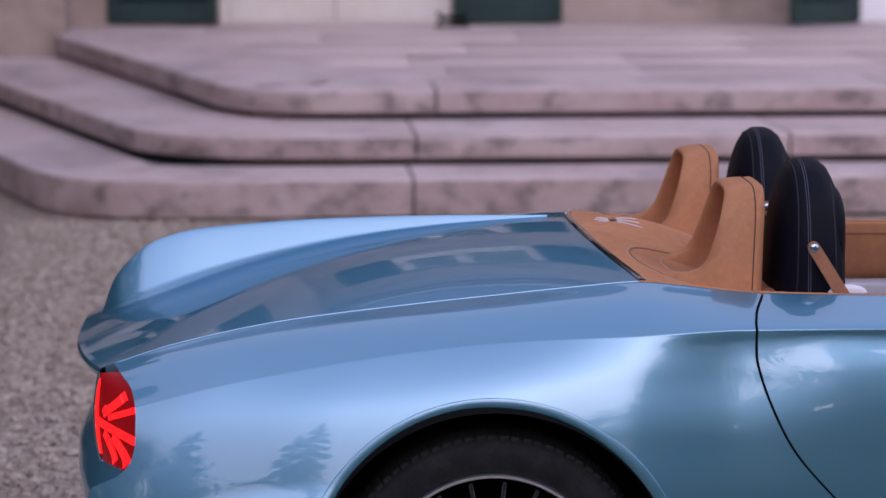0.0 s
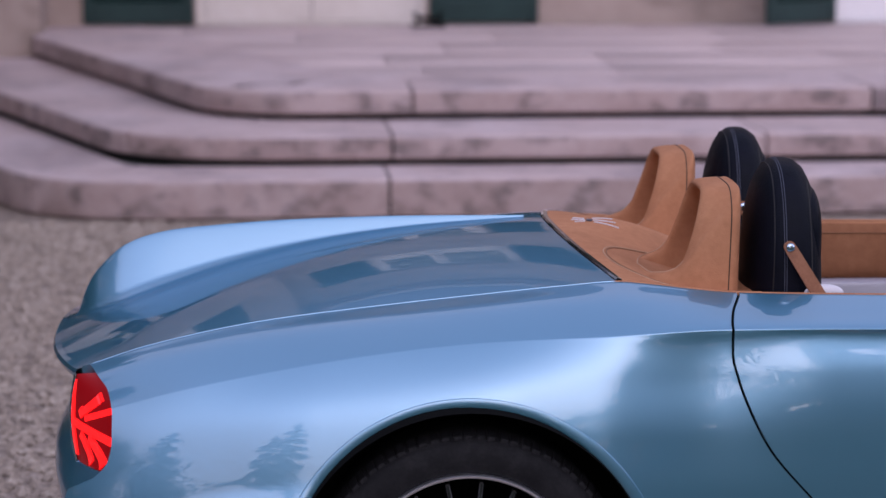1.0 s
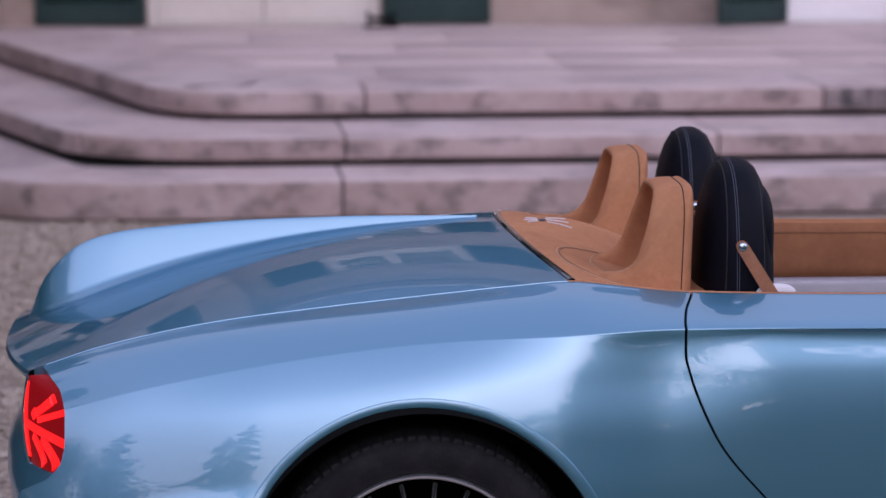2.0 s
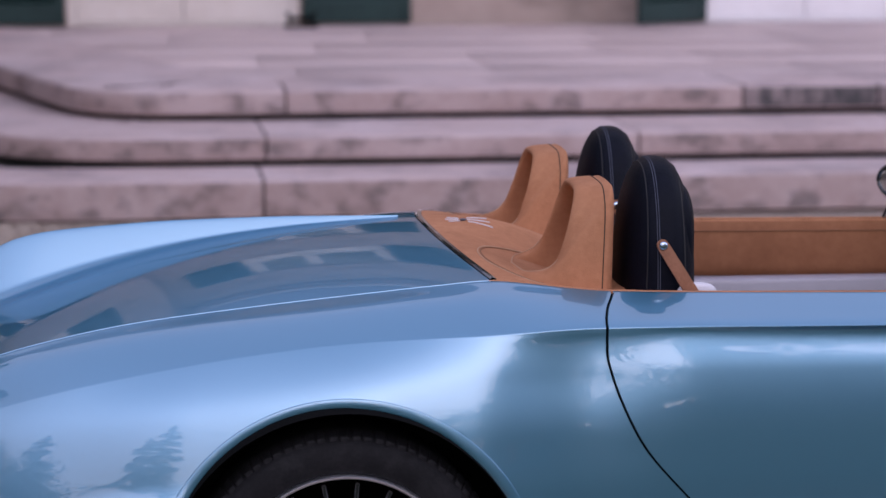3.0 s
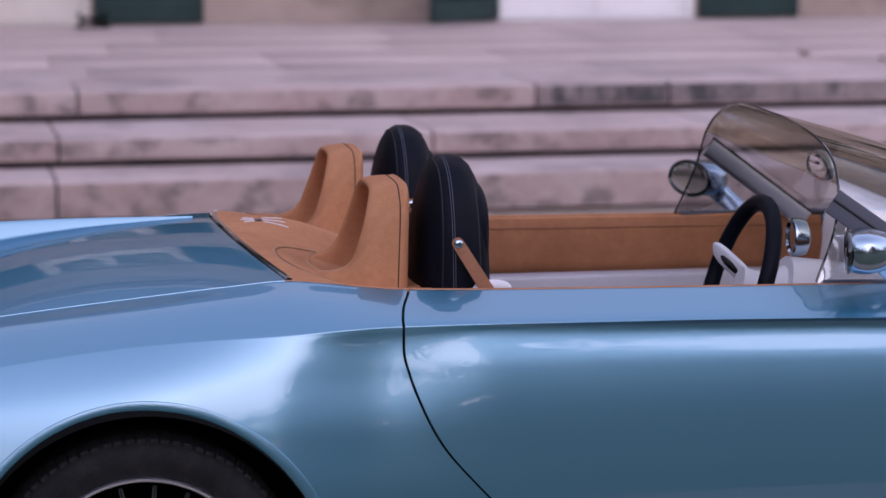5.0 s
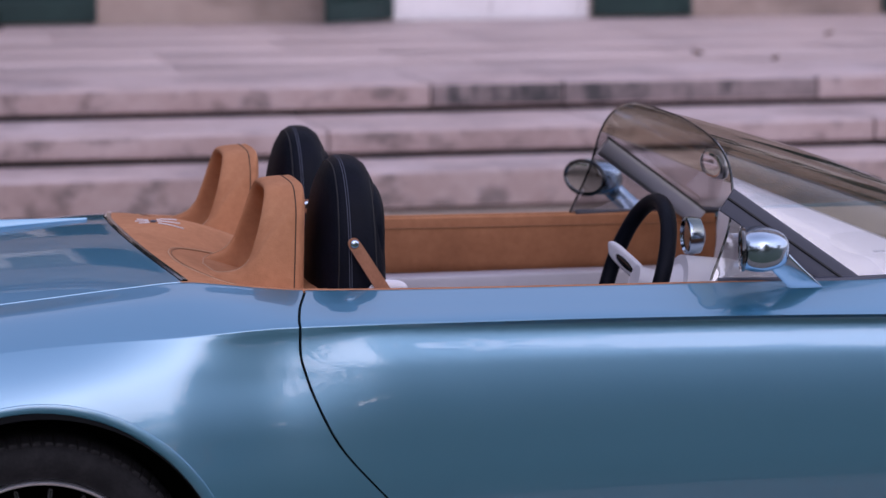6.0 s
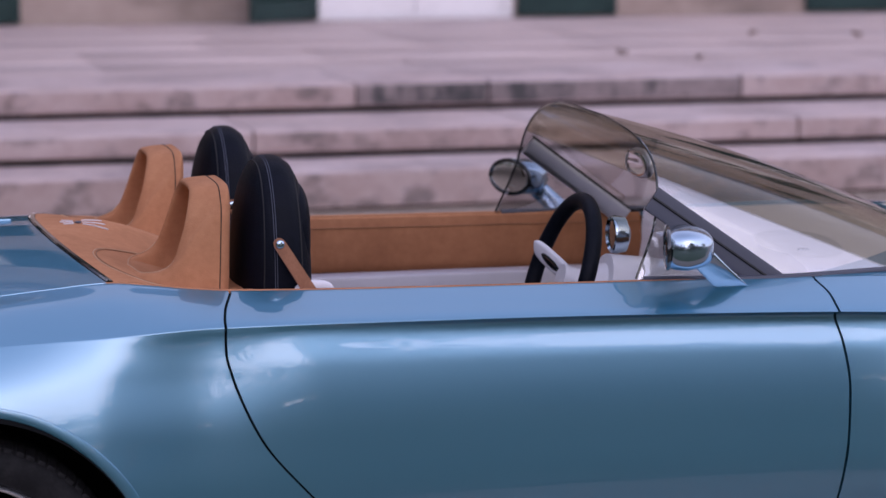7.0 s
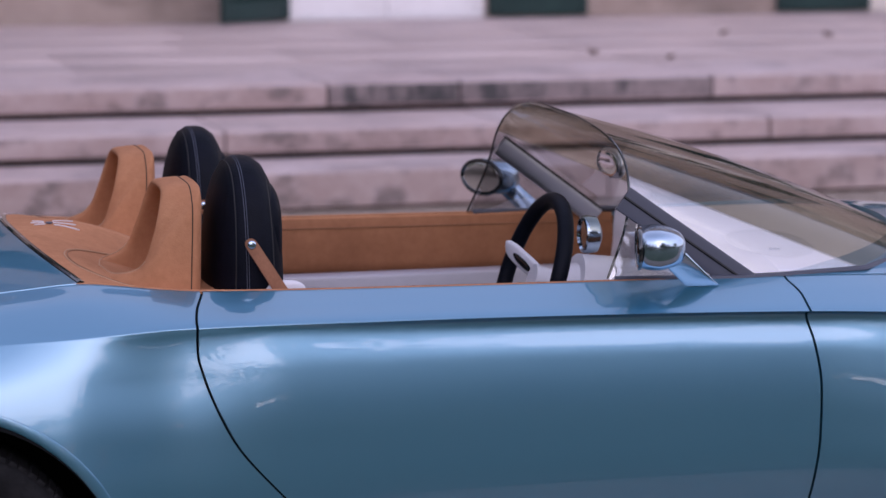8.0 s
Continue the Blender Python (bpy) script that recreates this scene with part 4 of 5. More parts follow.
belt_y = lambda x: y_seam(x) - 0.004
def tan_shelf_point(u, v):
    """Upholstered rear shelf: a ridge on the middle line that falls to a hollow behind each seat."""
    k = v * 2 - 1
    x0 = cock_x(k * 0.535) + 0.012
    x = x0 + (0.905 - x0) * u
    y = k * (y_seam(x) - 0.012)
    edge = z_seam(x0) + (z_mid(x0) - z_seam(x0)) * (1 - k * k) - 0.004
    t = min(1.0, u / 0.75)
    t = t * t * (3 - 2 * t)
    low = edge + (0.862 - edge) * t
    ridge = 0.962 - 0.10 * max(0.0, (x - 0.62) / 0.28) ** 1.6
    rim = z_seam(x) + 0.001
    z = low + max(0.0, ridge - low) * math.exp(-(y / 0.15) ** 2)
    a = max(0.0, (abs(k) - 0.84) / 0.16)
    a = a * a * (3 - 2 * a)
    return Vector((x, y, z + (rim - z) * a * t))
bm = sheet(tan_shelf_point, 40, 70)
skirt(bm, (0, 0, -0.03))
part("rear_shelf", bm, TAN, car, "tan nubuck rear shelf")

def shelf_at(x, y):
    """Height of the shelf over x and y."""
    k = y / (y_seam(x) - 0.012)
    x0 = cock_x(k * 0.535) + 0.012
    return tan_shelf_point((x - x0) / (0.905 - x0), (k + 1) / 2).z
for sgn in (-1, 1):
    for r, mt, nm in ((0.182, TAN_FOLD, "seam"), (0.188, TAN_STITCH, "stitching")):
        pts = []
        for k in range(40):
            a = radians(100 + 160 * k / 39)
            x, y = 0.795 + r * math.cos(a), sgn * 0.33 + r * 0.98 * math.sin(a)
            pts.append((x, y, shelf_at(x, y) + 0.0006))
        bm = bmesh.new()
        tube(bm, pts, 0.0014, 5)
        part(nm, bm, mt, car, "sewn line round the hoop")

# trim strip between deck and shelf
bm = bmesh.new()
rows = []
for k in range(81):
    y = -0.532 + 1.064 * k / 80
    x = cock_x(y) - 0.003
    z = deck_z(x, y)
    rows.append([bm.verts.new(p) for p in ((x, y, z - 0.02), (x + 0.001, y, z + 0.001), (x + 0.005, y, z + 0.004), (x + 0.014, y, z + 0.002), (x + 0.016, y, z - 0.02))])
for A, B in zip(rows, rows[1:]):
    for j in range(4):
        bm.faces.new((A[j], B[j], B[j + 1], A[j + 1]))
part("edge_trim", bm, GLOSS_BLACK, car, "gloss black edge strip")

# belt trim, inner door panels
for sgn in (-1, 1):
    bm = bmesh.new()
    rows = []
    for k in range(61):
        x = 0.60 + 1.42 * k / 60
        ys, zs = y_seam(x), z_seam(x)
        rows.append([bm.verts.new((x, sgn * (ys - a), zs + b)) for a, b in ((0.001, -0.012), (0.001, -0.001), (0.004, 0.0015), (0.016, 0.0005), (0.024, -0.005), (0.026, -0.03))])
    for A, B in zip(rows, rows[1:]):
        for j in range(5):
            bm.faces.new((A[j], B[j], B[j + 1], A[j + 1]))
    part("belt_trim", bm, TAN, car, "tan leather belt edge")
    def liner(u, v, sgn=sgn):
        x = 0.75 + 1.35 * u
        z = z_seam(x) - 0.006 - 0.135 * v
        return Vector((x, sgn * (y_seam(x) - 0.027 - 0.014 * math.sin(math.pi * v) ** 0.5), z))
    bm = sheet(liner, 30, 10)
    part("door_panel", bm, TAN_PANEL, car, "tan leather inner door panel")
    bm = bmesh.new()
    tube(bm, [(0.75 + 1.35 * k / 20, sgn * (y_seam(0.75 + 1.35 * k / 20) - 0.038), z_seam(0.75 + 1.35 * k / 20) - 0.028) for k in range(21)], 0.0016, 6)
    part("seam", bm, TAN_FOLD, car, "sewn seam")
    bm = bmesh.new()
    box(bm, (0.75, min(sgn * 0.47, sgn * 0.545), 0.25), (2.1, max(sgn * 0.47, sgn * 0.545), z_seam(1.5) - 0.136), 0.01)
    part("sill_panel", bm, SILL, car, "white lacquered inner sill, greyed for cockpit shade")

def surface_line(bm, origin, radius, angles, plane):
    """Points where rays towards a line through origin meet a mesh; plane gives the direction for an angle."""
    bm.faces.ensure_lookup_table()
    tree_ = BVHTree.FromBMesh(bm)
    out = []
    for a in angles:
        d = Vector(plane(a))
        hit = tree_.ray_cast(Vector(origin) + d * radius, -d)
        if hit[0] is not None:
            out.append(hit[0] + hit[1] * 0.0002)
    return out


def hoop(yc):
    """Nubuck-covered rollover fairing: a scoop open to the rear, with a low lip at its foot."""
    root = new("roll_hoop")
    root.parent = car
    root.location = (0, yc, 0)
    root["label"] = "tan nubuck rollover hoop with sewn seam"
    root.scale = (1, 1, 1)
    ps = [0.0, 0.22, 0.42, 0.58, 0.74, 0.88, 1.0]
    outer = [
        [(0.648, 0, 0.84), (0.668, 0.140, 0.83), (0.745, 0.188, 0.82), (0.805, 0.186, 0.82), (0.862, 0.180, 0.82), (0.882, 0.12, 0.82), (0.884, 0, 0.82)],
        [(0.660, 0, 0.885), (0.684, 0.136, 0.880), (0.752, 0.172, 0.890), (0.808, 0.168, 0.92), (0.866, 0.164, 0.95), (0.886, 0.115, 0.96), (0.888, 0, 0.96)],
        [(0.668, 0, 0.903), (0.692, 0.128, 0.900), (0.757, 0.158, 0.922), (0.812, 0.154, 0.985), (0.870, 0.148, 1.042), (0.889, 0.102, 1.072), (0.892, 0, 1.076)],
        [(0.674, 0, 0.908), (0.698, 0.121, 0.906), (0.757, 0.147, 0.928), (0.808, 0.142, 0.998), (0.858, 0.128, 1.062), (0.872, 0.088, 1.086), (0.874, 0, 1.089)]]
    inner = [
        [(0.682, 0, 0.907), (0.704, 0.114, 0.905), (0.754, 0.137, 0.925), (0.786, 0.132, 0.985), (0.806, 0.112, 1.045), (0.815, 0.076, 1.082), (0.816, 0, 1.087)],
        [(0.690, 0, 0.900), (0.710, 0.107, 0.898), (0.756, 0.129, 0.916), (0.782, 0.123, 0.975), (0.802, 0.103, 1.034), (0.812, 0.068, 1.066), (0.814, 0, 1.071)],
        [(0.700, 0, 0.875), (0.716, 0.100, 0.872), (0.768, 0.126, 0.880), (0.822, 0.134, 0.93), (0.860, 0.122, 0.99), (0.872, 0.07, 1.03), (0.875, 0, 1.035)],
        [(0.705, 0, 0.858), (0.718, 0.095, 0.856), (0.770, 0.122, 0.856), (0.820, 0.124, 0.856), (0.858, 0.11, 0.856), (0.868, 0.07, 0.856), (0.87, 0, 0.856)]]
    lines = [[(0.648 + (x - 0.648) * 0.955, y, z) for x, y, z in l] for l in outer + inner]
    rows_ = [[catmull(ps, [p[i] for p in l]) for i in range(3)] for l in lines]
    qs = [k / (len(lines) - 1) for k in range(len(lines))]
    n, m = 72, 40
    bm = bmesh.new()
    grid = []
    for i in range(n):
        a = 2 * i / n
        p, sg = (a, 1) if a <= 1 else (2 - a, -1)
        f = [catmull(qs, [r[c](p) for r in rows_]) for c in range(3)]
        grid.append([bm.verts.new((f[0](j / m), sg * f[1](j / m), f[2](j / m) - 0.03 * max(0.0, f[2](j / m) - 0.83))) for j in range(m + 1)])
    for i in range(n):
        A, B = grid[i], grid[(i + 1) % n]
        for j in range(m):
            bm.faces.new((A[j], B[j], B[j + 1], A[j + 1]))
    bm.faces.new([g[m] for g in grid])
    bm.normal_update()
    bmesh.ops.recalc_face_normals(bm, faces=bm.faces[:])
    seam = surface_line(bm, (0.848, 0, 0.94), 0.6, [radians(-22 + 224 * k / 90) for k in range(91)], lambda a: (0.06 * math.sin(a), -math.cos(a), math.sin(a)))
    stitch = [grid[i][int(m * 0.535)].co.copy() for i in range(n)]
    part("shell", bm, TAN, root, "tan nubuck shell", angle=70)
    bm = bmesh.new()
    tube(bm, seam, 0.0013, 6)
    part("seam", bm, TAN_SEAM, root, "dark sewn seam")
    low = [p for p in stitch if p.z < 0.94]
    bm = bmesh.new()
    k0 = max(range(len(stitch)), key=lambda k: stitch[k].z)
    ring = [stitch[(k0 + k) % n] for k in range(n)]
    tube(bm, [p + Vector((0, 0, 0.0008)) for p in ring if p.z < 0.94], 0.0011, 5)
    part("stitching", bm, TAN_STITCH, root, "pale stitching")
    return root
for yc in (-0.33, 0.33):
    hoop(yc)

def rounded(bm, centre, size, power=2.6, nu=32, nv=20, warp=None):
    """Superellipsoid cushion."""
    rows = []
    sq = lambda t: math.copysign(abs(t) ** (2 / power), t)
    for j in range(nv + 1):
        b = -math.pi / 2 + math.pi * j / nv
        row = []
        for i in range(nu):
            a = math.tau * i / nu
            p = Vector((sq(math.cos(b)) * sq(math.cos(a)) * size[0], sq(math.cos(b)) * sq(math.sin(a)) * size[1], sq(math.sin(b)) * size[2]))
            if warp:
                p = warp(p)
            row.append(bm.verts.new(p + Vector(centre)))
        rows.append(row)
    for j in range(nv):
        for i in range(nu):
            bm.faces.new((rows[j][i], rows[j][(i + 1) % nu], rows[j + 1][(i + 1) % nu], rows[j + 1][i]))
    bmesh.ops.remove_doubles(bm, verts=bm.verts[:], dist=0.0005)
    return bm

def seat(yc):
    root = new("seat")
    root.parent = car
    root.location = (0.010 if yc > 0 else 0.0, yc, 0)
    root["label"] = "navy leather bucket seat with tan strap"
    def cushion(name, centre, size, label, power):
        bm = bmesh.new()
        rounded(bm, centre, size, power, 64, 48, lambda p: Vector((p.x, p.y, p.z if p.z > 0 else p.z * 1.25)))
        bm.normal_update()
        bmesh.ops.recalc_face_normals(bm, faces=bm.faces[:])
        return bm
    bm = cushion("headrest", (0.980, 0, 0.837), (0.080, 0.172, 0.292), "", 2.55)
    def line(x, lean):
        return surface_line(bm, (x, 0, 0.86), 0.7, [radians(-30 + 240 * k / 100) for k in range(101)], lambda a: (lean * math.sin(a), -math.cos(a), math.sin(a)))
    seams = [(line(0.940, 0.03), 0.0016, BLACK, "piping"), (line(1.022, -0.02), 0.0016, BLACK, "piping"), (line(0.962, 0.0), 0.0008, STITCH, "stitching"), (line(0.9665, 0.0), 0.0008, STITCH, "stitching")]
    part("backrest", bm, NAVY, root, "navy leather high backrest")
    for pts, r, mt, nm in seams:
        b2 = bmesh.new()
        tube(b2, pts, r, 5)
        part(nm, b2, mt, root, "pale double stitching" if nm == "stitching" else "black piping")
    part("front_pad", cushion("front_pad", (1.022, 0, 0.970), (0.034, 0.138, 0.108), "", 2.7), NAVY, root, "navy leather front pad")
    bm = bmesh.new()
    rounded(bm, (1.28, 0, 0.42), (0.26, 0.21, 0.09), 3.0)
    part("seat_cushion", bm, NAVY, root, "navy leather seat cushion")
    # strap with a bright stud
    for sgn in (-1, 1):
        bm = bmesh.new()
        a, b = Vector((0.970, sgn * 0.178, 0.962)), Vector((1.032, sgn * 0.200, 0.86))
        d = (b - a).normalized()
        n = Vector((0, sgn, 0.15)).normalized()
        w = d.cross(n).normalized()
        ring = []
        for t, r in ((-0.014, 0.004), (-0.011, 0.009), (-0.005, 0.0118), (0.004, 0.0128), (0.13, 0.0140), (0.16, 0.0140)):
            p = a + d * t
            ring.append([bm.verts.new(p + w * r + n * h) for h in (0, 0.005)] + [bm.verts.new(p - w * r + n * h) for h in (0.005, 0)])
        for A, B in zip(ring, ring[1:]):
            for k in range(4):
                bm.faces.new((A[k], A[(k + 1) % 4], B[(k + 1) % 4], B[k]))
        bm.faces.new(ring[0]), bm.faces.new(ring[-1][::-1])
        st = part("strap", bm, STRAP, root, "brown leather strap")
        bm = bmesh.new()
        rounded(bm, a + n * 0.006, (0.0095, 0.004, 0.0095), 2.0, 20, 12)
        part("stud", bm, CHROME, st, "bright metal stud")
        bm = bmesh.new()
        rounded(bm, (1.040, sgn * 0.186, 0.866), (0.042, 0.010, 0.022), 2.2, 20, 12)
        part("bracket", bm, WHITE, root, "white lacquered bracket")
    return root
for yc in (-0.33, 0.33):
    seat(yc)

# ---- dashboard, wheel, windscreen, mirrors ----
def dash_point(u, v):
    k = v * 2 - 1
    front = 2.535 - 0.27 * abs(k) ** 4
    x = 2.09 + (front - 2.09) * u
    y = k * 0.565 * (1 - 0.06 * u)
    top = 0.872 + 0.016 * (1 - k * k) + 0.03 * u * (1 - k * k)
    z = top if u > 0.12 else top - 0.2 * (1 - u / 0.12) ** 1.5
    return Vector((x, y, z))
bm = sheet(dash_point, 40, 30)
skirt(bm, (0, 0, -0.12))
part("dashboard", bm, DASH, car, "pale lavender-white leather dashboard")
def dash_pad(u, v):
    """Oval pad that lies on the dash in front of the driver."""
    r, a = v, math.tau * u
    x, y = 2.20 + 0.085 * r * math.cos(a), -0.27 + 0.17 * r * math.sin(a)
    k = y / 0.55
    return Vector((x, y, 0.872 + 0.016 * (1 - k * k) + 0.03 * ((x - 2.09) / 0.42) * (1 - k * k) + 0.006 - 0.004 * r ** 6))
bm = sheet(dash_pad, 48, 10)
bmesh.ops.remove_doubles(bm, verts=bm.verts[:], dist=0.0005)
part("dash_pad", bm, WHITE, car, "white oval pad on the dash")
bm = bmesh.new()
for k in range(3):
    box(bm, (2.165 + 0.009 * k, -0.372, 0.885), (2.170 + 0.009 * k, -0.358, 0.8935), 0.001, 1)
part("mark", bm, SLATE, car, "small dark mark on the dash")

def windscreen():
    near = [(1.72, -0.572, 0.872), (1.765, -0.553, 0.985), (1.782, -0.512, 1.084), (1.786, -0.405, 1.142), (1.775, -0.22, 1.176), (1.762, 0.0, 1.186)]
    base = [(1.735, -0.575, 0.870), (2.03, -0.588, 0.866), (2.31, -0.560, 0.870), (2.46, -0.43, 0.885), (2.54, -0.23, 0.905), (2.56, 0.0, 0.915)]
    ts = [k / 5 for k in range(6)]
    # the foot has a corner where the side pane meets the screen proper; the upper edge runs round it
    def foot_rail(i):
        low, high = catmull(ts[:3], [p[i] for p in base[:3]]), catmull(ts[2:], [p[i] for p in base[2:]])
        return lambda t: low(t) if t < 0.4 else high(t)
    fn, fb = [catmull(ts, [p[i] for p in near]) for i in range(3)], [foot_rail(i) for i in range(3)]
    def at(u, v):
        k = u * 2 - 1
        t = 1 - abs(k)
        sg = -1 if k <= 0 else 1
        a = Vector((fn[0](t), -sg * fn[1](t), fn[2](t)))
        b = Vector((fb[0](t), -sg * fb[1](t), fb[2](t)))
        p = a.lerp(b, v)
        p.z += 0.03 * math.sin(math.pi * v) * max(0.0, t - 0.4)
        p.y += sg * 0.006 * math.sin(math.pi * v) * max(0.0, 0.4 - t)
        return p
    ws = new("windscreen")
    ws.parent = car
    ws["label"] = "frameless wraparound glass windscreen"
    for name, u0, u1, n, glaze, lab in (("side_pane", 0.0, 0.2, 16, SIDE_GLASS, "pale reflecting glass"), ("screen_glass", 0.2, 0.8, 48, SCREEN_GLASS, "bronze tinted curved glass"), ("side_pane", 0.8, 1.0, 16, SIDE_GLASS, "pale reflecting glass")):
        bm = sheet(lambda u, v: at(u0 + (u1 - u0) * u, v), n, 20)
        bm.normal_update()
        bmesh.ops.recalc_face_normals(bm, faces=bm.faces[:])
        bmesh.ops.solidify(bm, geom=bm.faces[:], thickness=0.004)
        g = part(name, bm, glaze, ws, lab, angle=60)
        g.visible_shadow = False
    bm = bmesh.new()
    tube(bm, [at(k / 80, 0.0) for k in range(81)], 0.0028, 6)
    part("edge_seal", bm, GLOSS_BLACK, ws, "black glass edge")
    bm = bmesh.new()
    tube(bm, [at(k / 80, 1.0) for k in range(81)], 0.008, 8)
    part("base_seal", bm, SLATE, ws, "black rubber seal")
    for sg in (-1, 1):
        bm = bmesh.new()
        a, b = Vector((1.785 if sg > 0 else 1.772, sg * 0.505, 1.045 if sg > 0 else 1.058)), Vector((2.055, sg * 0.555, 0.850))
        d = (b - a).normalized()
        out = Vector((0, sg, 0.2)).normalized()
        a, b = (a, b) if sg > 0 else (a + Vector((-0.012, -0.044, -0.018)), b + Vector((-0.018, -0.036, -0.006)))
        w = d.cross(out).normalized()
        rows = []
        for t in (0, 0.25, 0.5, 0.75, 1.0):
            p = a.lerp(b, t)
            r = 0.024 if sg > 0 else 0.029
            rows.append([bm.verts.new(p + w * r * math.copysign(abs(math.cos(q)) ** 0.5, math.cos(q)) + out * (0.008 if sg > 0 else 0.0035) * math.copysign(abs(math.sin(q)) ** 0.5, math.sin(q))) for q in [math.tau * i / 14 for i in range(14)]])
        for A, B in zip(rows, rows[1:]):
            for i in range(14):
                bm.faces.new((A[i], A[(i + 1) % 14], B[(i + 1) % 14], B[i]))
        bm.faces.new(rows[0]), bm.faces.new(rows[-1][::-1])
        st = part("stay", bm, SATIN if sg > 0 else SLATE, ws, "grey metal screen stay")
        bm = bmesh.new()
        off = w * -0.003 + out * 0.0035 if sg < 0 else Vector((0.012, -0.006, 0.022))
        tube(bm, [a + off, b + off], 0.0034, 6)
        part("seal", bm, BLACK, st, "black rubber line")
    return ws
windscreen()

def steering_wheel():
    root = new("steering_wheel")
    root.parent = car
    root["label"] = "navy leather steering wheel with white spokes"
    c = Vector((1.632, -0.30, 0.835))
    tilt = Matrix.Rotation(radians(18), 3, "Y")
    bm = bmesh.new()
    tube(bm, [c + tilt @ Vector((0, 0.18 * math.cos(math.tau * k / 60), 0.18 * math.sin(math.tau * k / 60))) for k in range(60)], 0.018, 12, True, up=(1, 0, 0.4))
    part("rim", bm, NAVY, root, "navy leather wheel rim")
    for sg in (-1, 1):      # dished spokes, each with an oval switch pad
        for nm, mt, half, high, lift, lab in (("spoke", WHITE, 0.064, 0.023, 0.0, "white lacquered spoke"), ("switch", GLOSS_BLACK, 0.030, 0.011, -0.007, "black switch pad")):
            bm = bmesh.new()
            rounded(bm, (0, 0, 0), (0.008 if lift == 0 else 0.004, half, high), 3.2 if lift == 0 else 2.2, 32, 14)
            for v in bm.verts:
                k = v.co.y / 0.064
                v.co = c + Vector((0.008 + lift + v.co.x - 0.026 * k, sg * (0.075 + v.co.y), (0.026 if sg > 0 else -0.03) + v.co.z + 0.030 * k))
            o = part(nm, bm, mt, root if lift == 0 else o, lab)
    bm = bmesh.new()
    tube(bm, [c + tilt @ Vector((x, 0, 0)) for x in (0.0, 0.012, 0.05, 0.09, 0.092, 0.2, 0.42)], lambda t: 0.034 if t < 0.4 else 0.050 + 0.13 * (t - 0.4), 28)
    part("column", bm, WHITE, root, "white lacquered steering column")
    # round gauge on the column
    bm = bmesh.new()
    lathe(bm, [(0.0001, -0.004), (0.032, -0.003), (0.036, -0.008), (0.041, -0.006), (0.043, 0.004), (0.040, 0.024), (0.02, 0.034), (0.0001, 0.036)], 40, (1.765, -0.27, 0.925), "x")
    part("gauge", bm, CHROME, root, "polished gauge housing")
steering_wheel()

def door_mirror(sgn):
    """Bullet housing turned towards the driver, on a tapered blade of a foot."""
    root = new("door_mirror")
    root.parent = car
    root["label"] = "polished teardrop door mirror on a slim foot"
    place = Matrix.Translation((1.80 if sgn < 0 else 1.815, sgn * 0.665, 0.950)) @ Matrix.Rotation(radians(26 if sgn > 0 else -16), 4, "Z")
    bm = bmesh.new()
    rounded(bm, (0, 0, 0), (0.056, 0.080, 0.045), 3.0, 40, 28, lambda p: Vector((max(p.x, -0.040), p.y * (1 - max(0, p.x) * 5), p.z * (1 - max(0, p.x) * 3.5))))
    bmesh.ops.transform(bm, matrix=place, verts=bm.verts[:])
    part("housing", bm, CHROME, root, "polished aluminium housing")
    bm = bmesh.new()
    tube(bm, [place @ Vector((-0.041, 0.075 * math.cos(k * math.tau / 48), 0.0425 * math.sin(k * math.tau / 48))) for k in range(48)], 0.0055, 8, True, up=(1, 0, 0))
    part("bezel", bm, GLOSS_BLACK, root, "dark rim round the glass")
    bm = bmesh.new()
    rounded(bm, (-0.0415, 0, 0), (0.002, 0.072, 0.040), 2.1, 28, 10)
    bmesh.ops.transform(bm, matrix=place, verts=bm.verts[:])
    part("mirror_glass", bm, MIRROR, root, "mirror glass")
    bm = bmesh.new()
    a, b = place @ Vector((0.022, 0, -0.012)), Vector((1.915, sgn * 0.620, 0.856))
    ring = []
    for t in (0, 0.15, 0.3, 0.5, 0.7, 0.85, 1.0):
        p = a.lerp(b, t)
        w = 0.019 + 0.019 * t ** 1.5
        ring.append([bm.verts.new(p + Vector((w * math.cos(q) * 0.95, 0.011 * math.sin(q), -0.010 * math.sin(q) + 0.018 * math.cos(q) * (1 - t)))) for q in [math.tau * i / 18 for i in range(18)]])
    for A, B in zip(ring, ring[1:]):
        for i in range(18):
            bm.faces.new((A[i], A[(i + 1) % 18], B[(i + 1) % 18], B[i]))
    bm.faces.new(ring[0]), bm.faces.new(ring[-1][::-1])
    part("foot", bm, CHROME, root, "polished mirror foot")
for sgn in (-1, 1):
    door_mirror(sgn)

def rear_view_mirror():
    root = new("rear_view_mirror")
    root.parent = car
    root["label"] = "slim interior mirror fixed to the glass"
    bm = bmesh.new()
    rounded(bm, (1.915, 0, 1.052), (0.014, 0.085, 0.034), 2.6, 32, 18)
    part("housing", bm, SATIN, root, "satin metal housing")
    bm = bmesh.new()
    rounded(bm, (1.9025, 0, 1.052), (0.003, 0.078, 0.029), 2.4, 28, 10)
    part("mirror_glass", bm, MIRROR, root, "mirror glass")
    bm = bmesh.new()
    tube(bm, [(1.92, 0, 1.06), (1.95, 0, 1.095), (1.965, 0, 1.125)], 0.008, 10)
    part("stalk", bm, GLOSS_BLACK, root, "black stalk")
rear_view_mirror()

